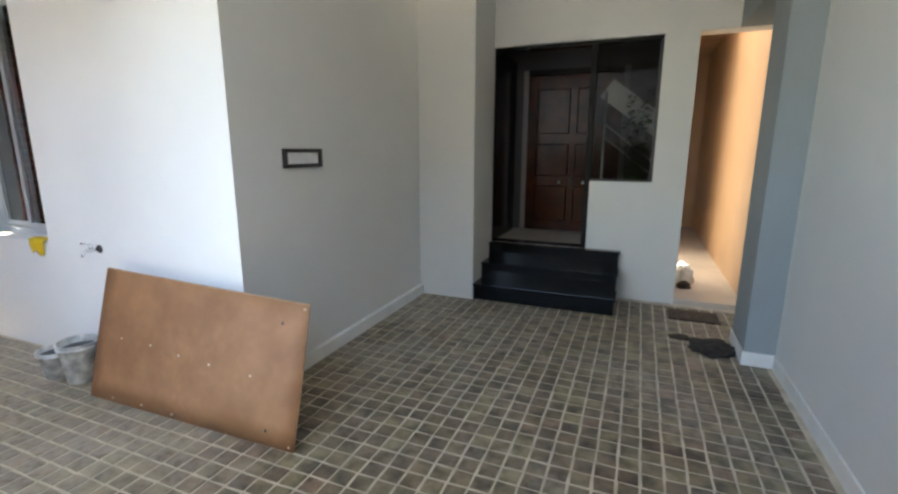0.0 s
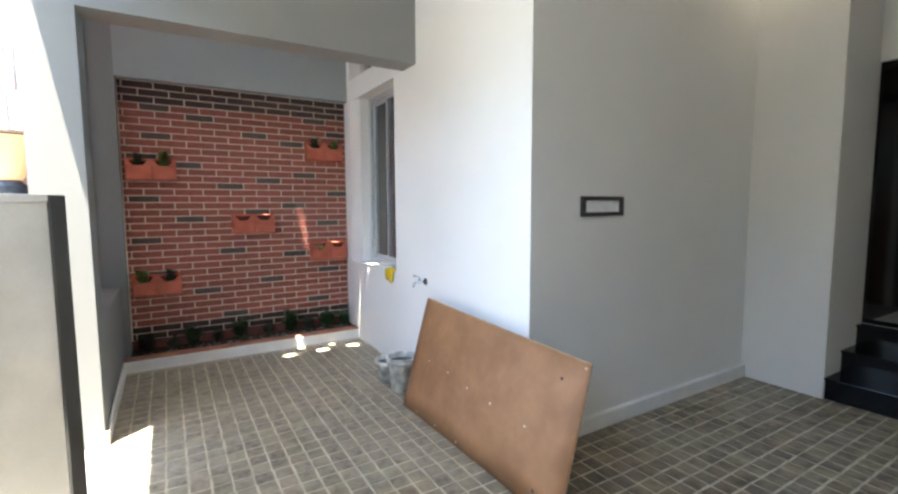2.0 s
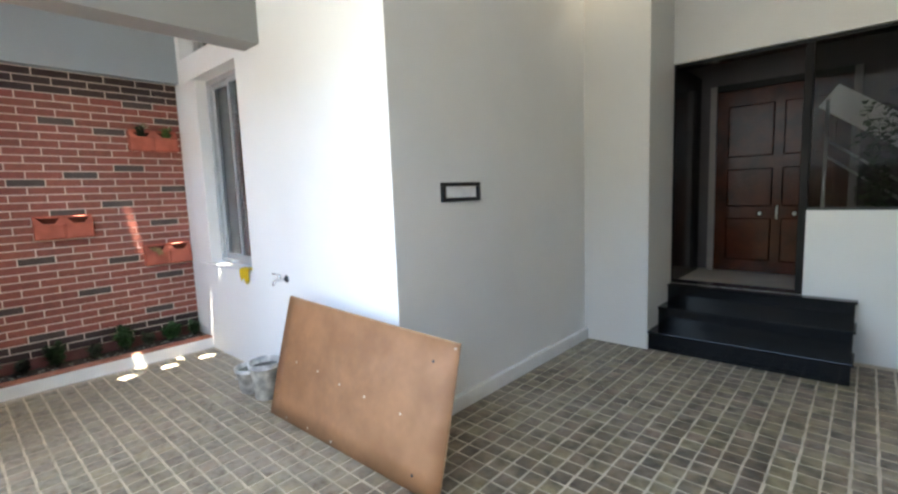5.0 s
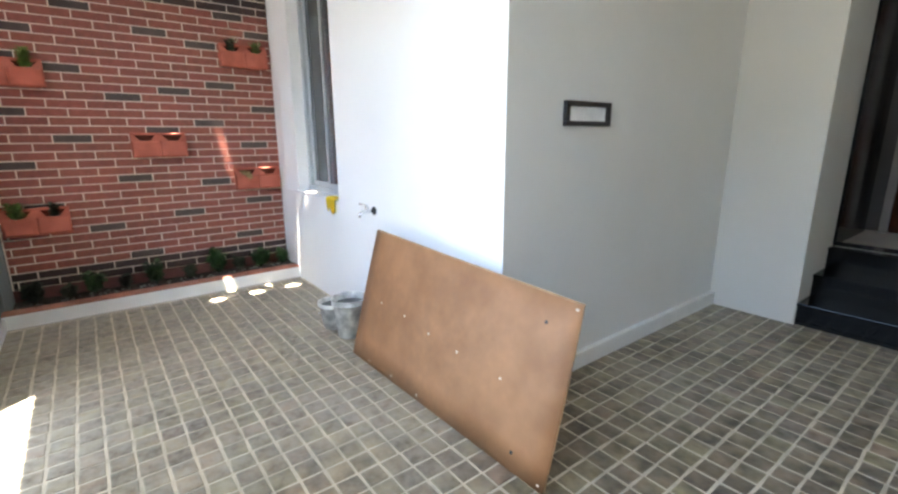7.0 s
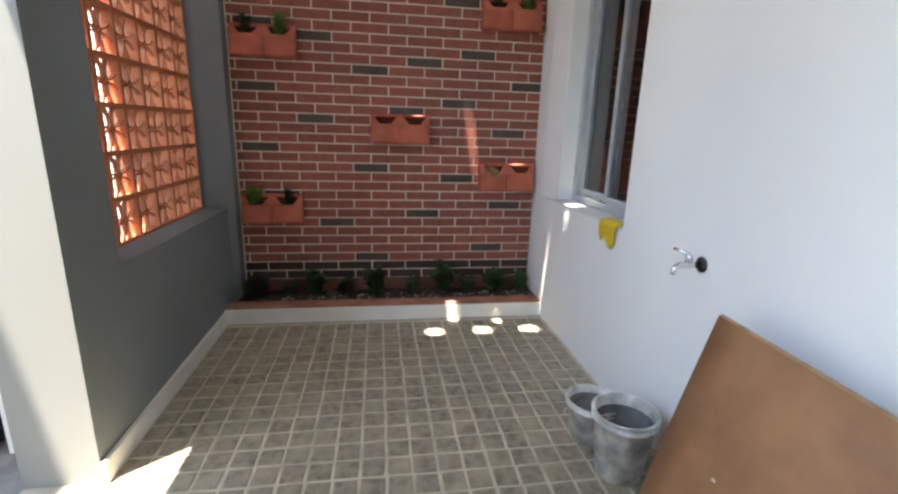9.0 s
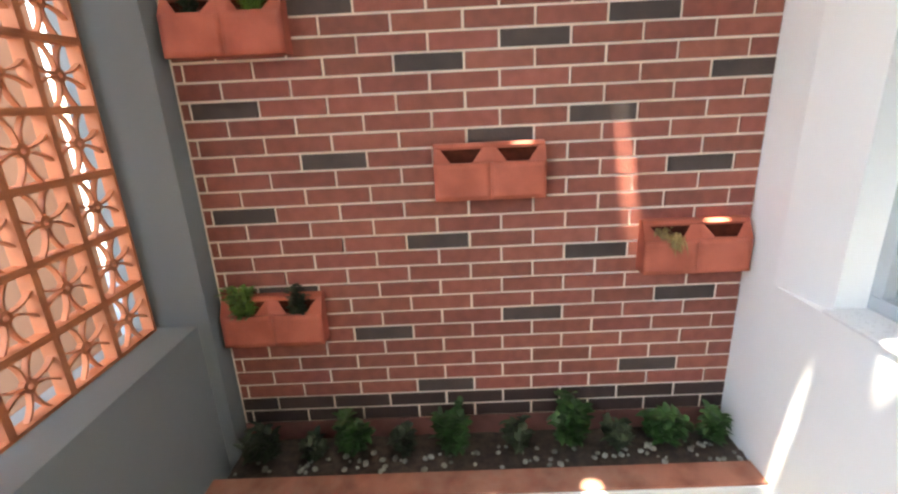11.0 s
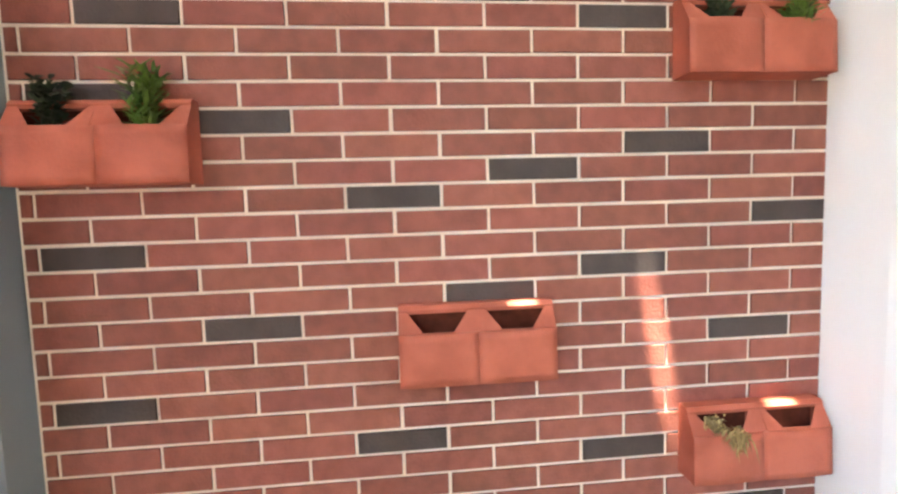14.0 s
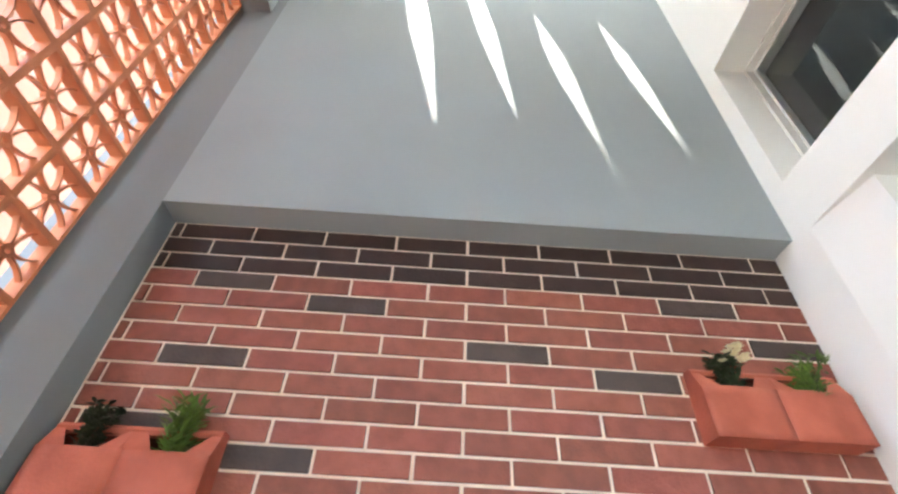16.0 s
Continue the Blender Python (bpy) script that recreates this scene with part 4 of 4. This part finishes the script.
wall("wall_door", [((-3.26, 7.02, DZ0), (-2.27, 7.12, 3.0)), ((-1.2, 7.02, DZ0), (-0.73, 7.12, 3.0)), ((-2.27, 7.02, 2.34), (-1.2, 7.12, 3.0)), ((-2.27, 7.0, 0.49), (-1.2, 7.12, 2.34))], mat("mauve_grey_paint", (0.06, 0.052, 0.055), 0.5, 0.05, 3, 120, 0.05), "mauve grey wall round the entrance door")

side = holder("side_window", (0, 0, 0), "black framed fixed side window with tinted glass", "window", kind="structure")
side_frame = part("window_frame", boxes([((DX1, YB + 0.05, DZ1), (DX2, YB + 0.1, DZ1 + 0.02)), ((DX2 - 0.03, YB + 0.05, DZ1 + 0.02), (DX2, YB + 0.1, DZ2 - 0.03))], 0.002), BLACK, side)
pn = part("pane", box((DX1, YB + 0.07, DZ1 + 0.02), (DX2 - 0.03, YB + 0.078, DZ2 - 0.03)), TINTED, side_frame, "dark tinted glass")
pn.visible_shadow = False

stair = holder("stair_flight", (0, 0, 0), "white inner stair flight with steel rails behind the side window", "stairs")


def slant(p0, p1, half, y0, y1):
    bm = bmesh.new()
    ring_bar(bm, [p0, ((p0[0] + p1[0]) / 2, (p0[1] + p1[1]) / 2), p1], half, y0, y1)
    return bm


part("stringer", slant((-1.36, 2.14), (-0.8, 1.72), 0.11, 6.72, 6.84), mat("stair_plaster", (0.78, 0.76, 0.73), 0.6, 0.05, 4, 90, 0.05), stair, "off-white sloping stringer")
for dz in (-0.3, -0.44):
    part("rail", tube([(-1.36, 6.7, 2.06 + dz), (-0.8, 6.7, 1.62 + dz)], 0.012, 8), STEEL, stair, "slim steel rail")
part("newel", tube([(-1.36, 6.7, 0.5), (-1.36, 6.7, 2.1)], 0.014, 8), STEEL, stair, "steel post")

# Leaves set behind the glass to imitate trees reflected in it.
shrub((-1.0, 6.45, 0.49), 1.62, 0.2, 420, 0.11, 0.05, BEDLEAF, "green leaves behind the tinted side window, standing in for reflected trees", 61, 12, name="indoor_plant", droop=0.5)

# ---- floor clutter near the passage ----
ob_mesh("doormat", box((-0.62, 5.56, 0.001), (-0.21, 5.84, 0.012), 0.003), MAT, None, "flat dark brown doormat before the passage", "", "doormat")


def heap(at, sx, sy, sz, material, name, label, category, seed):
    bm = bmesh.new()
    bmesh.ops.create_icosphere(bm, subdivisions=4, radius=1)
    for v in bm.verts:
        k = 1 + 0.4 * noise.noise(v.co * 1.7 + Vector((seed, 0, 0))) + 0.2 * noise.noise(v.co * 5 + Vector((0, seed, 0)))
        p = Vector((v.co.x * sx * k, v.co.y * sy * k, max(0.0, v.co.z * sz * k + sz * 0.25)))
        v.co = p + Vector(at)
    for f in bm.faces:
        f.smooth = True
    return ob_mesh(name, bm, material, None, label, "", category)


heap((-0.36, 4.95, 0.001), 0.17, 0.14, 0.045, RAG, "rag_bundle", "crumpled dark rag bundle lying on the stone floor", "rag", 3.0)
heap((-0.56, 5.12, 0.001), 0.08, 0.05, 0.02, MAT, "leather_scrap", "small brown scrap lying beside the rags", "scrap", 8.0)
heap((-0.42, 6.75, 0.051), 0.09, 0.1, 0.16, TRIM, "white_sack", "white sack standing in the side passage", "sack", 5.0)
heap((-0.44, 6.5, 0.051), 0.07, 0.07, 0.05, RAG, "dark_bundle", "dark bundle on the passage floor", "bundle", 6.0)

# ---- gateway ----
gate = holder("gate_leaf", pose(-2.75, 1.09, 0.004, 0, 0, -55), "pale grey sheet-steel gate leaf standing open, with a dark edge post", "gate")
part("edge_post", box((-0.02, -0.02, 0), (0.02, 0.02, 1.46), 0.003), mat("dark_grey_steel", (0.06, 0.063, 0.066), 0.45, 0.1, 8, 90, 0.05), gate, "dark grey steel edge post")
GATE = mat("weathered_gate_paint", (0.78, 0.79, 0.78), 0.6, 0.12, 3, 90, 0.08)
sheet = part("sheet", box((0.02, -0.01, 0.05), (0.5, 0.01, 1.44), 0.003), GATE, gate)
part("top_rail", box((0.02, -0.016, 1.44), (0.5, 0.016, 1.462), 0.003), GATE, gate)
part("bottom_rail", box((0.02, -0.016, 0.02), (0.5, 0.016, 0.05), 0.003), GATE, gate)

pillar = holder("gate_pillar", (-4.7, 0.6, 0), "weathered pale masonry gate pillar with a bowl lamp on top", "pillar")
part("shaft", box((-0.08, -0.085, -0.03), (0.08, 0.09, 1.42), 0.006), mat("weathered_pale_plaster", (0.72, 0.66, 0.62), 0.7, 0.08, 3, 90, 0.15), pillar)
part("cap", box((-0.09, -0.095, 1.42), (0.09, 0.1, 1.435), 0.004), TRIM, pillar)
lamp = holder("pillar_lamp", (-4.7, 0.59, 1.435), "glowing cream bowl lamp on a dark metal base", "lamp")
part("base", lathe([(0.082, 0), (0.083, 0.006), (0.08, 0.012), (0.08, 0.11), (0.083, 0.116), (0.06, 0.135), (0.055, 0.15)], 28), mat("dark_bronze", (0.05, 0.06, 0.08), 0.4, 0.1, 8, 90, 0.05), lamp, "dark metal base")
bowl = part("shade", lathe([(0.058, 0.15), (0.068, 0.17), (0.09, 0.24), (0.128, 0.33), (0.17, 0.392), (0.178, 0.4), (0.172, 0.402), (0.1, 0.396), (0.003, 0.394)], 40), BOWLGLOW, lamp, "glowing cream bowl")
part("rim", lathe([(0.17, 0.4), (0.186, 0.4), (0.188, 0.408), (0.184, 0.414), (0.17, 0.414)], 40), MAT, bowl, "brown rim")
heap((-4.66, 0.3, -0.03), 0.17, 0.16, 0.24, RAG, "plastic_sack", "crumpled black plastic sack standing outside the gateway", "sack", 11.0)
pipe = holder("vent_pipe", (-5.5, 0.44, 0), "bent pale steel pipe standing outside the wall", "pipe")
part("tube", tube([(0, 0, -0.1), (0, 0, 2.74), (0, 0.008, 2.8), (0, 0.028, 2.825), (0, 0.048, 2.8), (0, 0.056, 2.74), (0, 0.056, 2.25)], 0.013, 10), TRIM, pipe)

for y0 in (-4.2, 1.0):
    pl = holder("utility_pole", (-16, y0, -0.11), "grey concrete utility pole beyond the wall", "pole", "utility poles")
    part("shaft", tube([(0, 0, 0), (0, 0, 12.0)], [0.14, 0.09], 10), CEMENT, pl)
    part("cross_arm", box((-0.05, -0.4, 11.5), (0.05, 0.4, 11.6)), CEMENT, pl)
for za, zb in ((11.4, 5.2), (10.0, 4.2), (11.9, 6.6)):
    ob_mesh("overhead_cable", tube([(-16, -4.2, za), (-16, -1.7, (za + zb) / 2 - 0.3), (-16, 1.0, zb)], 0.035, 6), ALU, None, "thin grey overhead cable strung between two poles", "", "cable", "overhead cables")

# ---- brick tiles ----
DARK = {3: (1.195, 2.635), 4: (1.555,), 5: (2.875,), 6: (2.035,), 7: (1.195, 2.395), 10: (1.075,), 11: (1.435,), 12: (2.515,), 13: (2.155,), 14: (1.795,), 15: (2.875,), 16: (1.075,),
        17: (2.395,), 18: (2.035,), 19: (1.435,), 20: (2.755,), 22: (1.075,), 24: (1.795,), 25: (2.395,), 27: (1.195,), 28: (2.755,), 29: (2.155,), 30: (1.555,), 33: (2.635,), 34: (1.795,)}
panel = holder("brick_panel", (XB, 0, 0), "running-bond panel of red brick tiles with charcoal accents", "brick panel", kind="structure")


def brick_data(length, material, seed):
    rng = random.Random(seed)
    h, d, c = BH - 0.009, 0.0025, 0.001
    me = bpy.data.meshes.new("brick")
    j = lambda: rng.uniform(-0.0007, 0.0007)
    out = [(0, j(), j()), (0, length + j(), j()), (0, length + j(), h + j()), (0, j(), h + j())]
    v = [(-d, y, z) for _, y, z in out] + [(d * 0.5, y, z) for _, y, z in out]
    v += [(d, out[0][1] + c, out[0][2] + c), (d, out[1][1] - c, out[1][2] + c), (d, out[2][1] - c, out[2][2] - c), (d, out[3][1] + c, out[3][2] - c)]
    f = []
    for a in (0, 4):
        f += [(a + k, a + (k + 1) % 4, a + 4 + (k + 1) % 4, a + 4 + k) for k in range(4)]
    f.append((8, 9, 10, 11))
    me.from_pydata(v, [], f)
    me.materials.append(material)
    return me


cache = {}
for k in range(37):
    for i in range(10):
        a = 2.035 + BP * (i - 5 + 0.5 * (k % 2))
        y0, y1 = max(a + 0.0045, BL), min(a + BP - 0.0045, BR - 0.002)
        if y1 - y0 < 0.012:
            continue
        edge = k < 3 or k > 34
        dark = any(abs(a - q) < 0.02 for q in DARK.get(k, ()))
        key = (round(y1 - y0, 3), edge, dark, (i * 5 + k * 3) % 4)
        if key not in cache:
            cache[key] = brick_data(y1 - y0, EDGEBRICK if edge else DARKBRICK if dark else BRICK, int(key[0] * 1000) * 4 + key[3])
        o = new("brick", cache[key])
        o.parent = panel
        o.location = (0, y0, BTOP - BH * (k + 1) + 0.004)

# ---- floor stones ----
SPX, SPY, SX, SY = 0.1015, 0.0991, -4.2, 1.887


def stone_verts(seed, x, y):
    rng = random.Random(seed)
    g, c = 0.0066, 0.003
    j = lambda: rng.uniform(-0.0034, 0.0034)
    q = [(x + g + j(), y + g + j()), (x + SPX - g + j(), y + g + j()), (x + SPX - g + j(), y + SPY - g + j()), (x + g + j(), y + SPY - g + j())]
    cx, cy = x + SPX / 2, y + SPY / 2
    v = [(a, b, -0.004) for a, b in q] + [(a, b, -0.001) for a, b in q]
    v += [(a + (c if a < cx else -c), b + (c if b < cy else -c), 0.0 + rng.uniform(-0.0006, 0.0008)) for a, b in q]
    f = []
    for a in (0, 4):
        f += [(a + k, a + (k + 1) % 4, a + 4 + (k + 1) % 4, a + 4 + k) for k in range(4)]
    f.append((8, 9, 10, 11))
    return v, f


kinds = []
for n in range(8):
    me = bpy.data.meshes.new("paving_stone")
    v, f = stone_verts(n, 0, 0)
    me.from_pydata(v, [], f)
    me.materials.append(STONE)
    kinds.append(me)
rest_v, rest_f = [], []
rng = random.Random(9)
for i in range(-18, 44):
    for k in range(-14, 46):
        x, y = SX + SPX * i, SY + SPY * k
        if x < XK or x + SPX > 0.0 or y < YJ - 0.01 - (SPY if x < XP else 0) or y + SPY > YB:
            continue
        if -3.03 - SPX < x < -3.03 and y + SPY > 3.09:
            continue
        if x < -3.03 and y + SPY > 3.1:
            continue
        if -4.7 < x < -3.0 and 1.25 < y < 2.98:
            o = new("paving_stone", kinds[rng.randrange(8)])
            o.parent = floor
            o.location = (x, y, 0)
        else:
            v, f = stone_verts(rng.randrange(10000), x, y)
            b = len(rest_v)
            rest_v += v
            rest_f += [tuple(b + q for q in g) for g in f]
me = bpy.data.meshes.new("paving_rest")
me.from_pydata(rest_v, [], rest_f)
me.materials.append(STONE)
o = new("paving_rest", me)
o.parent = floor
tagged(o, kind="stuff")
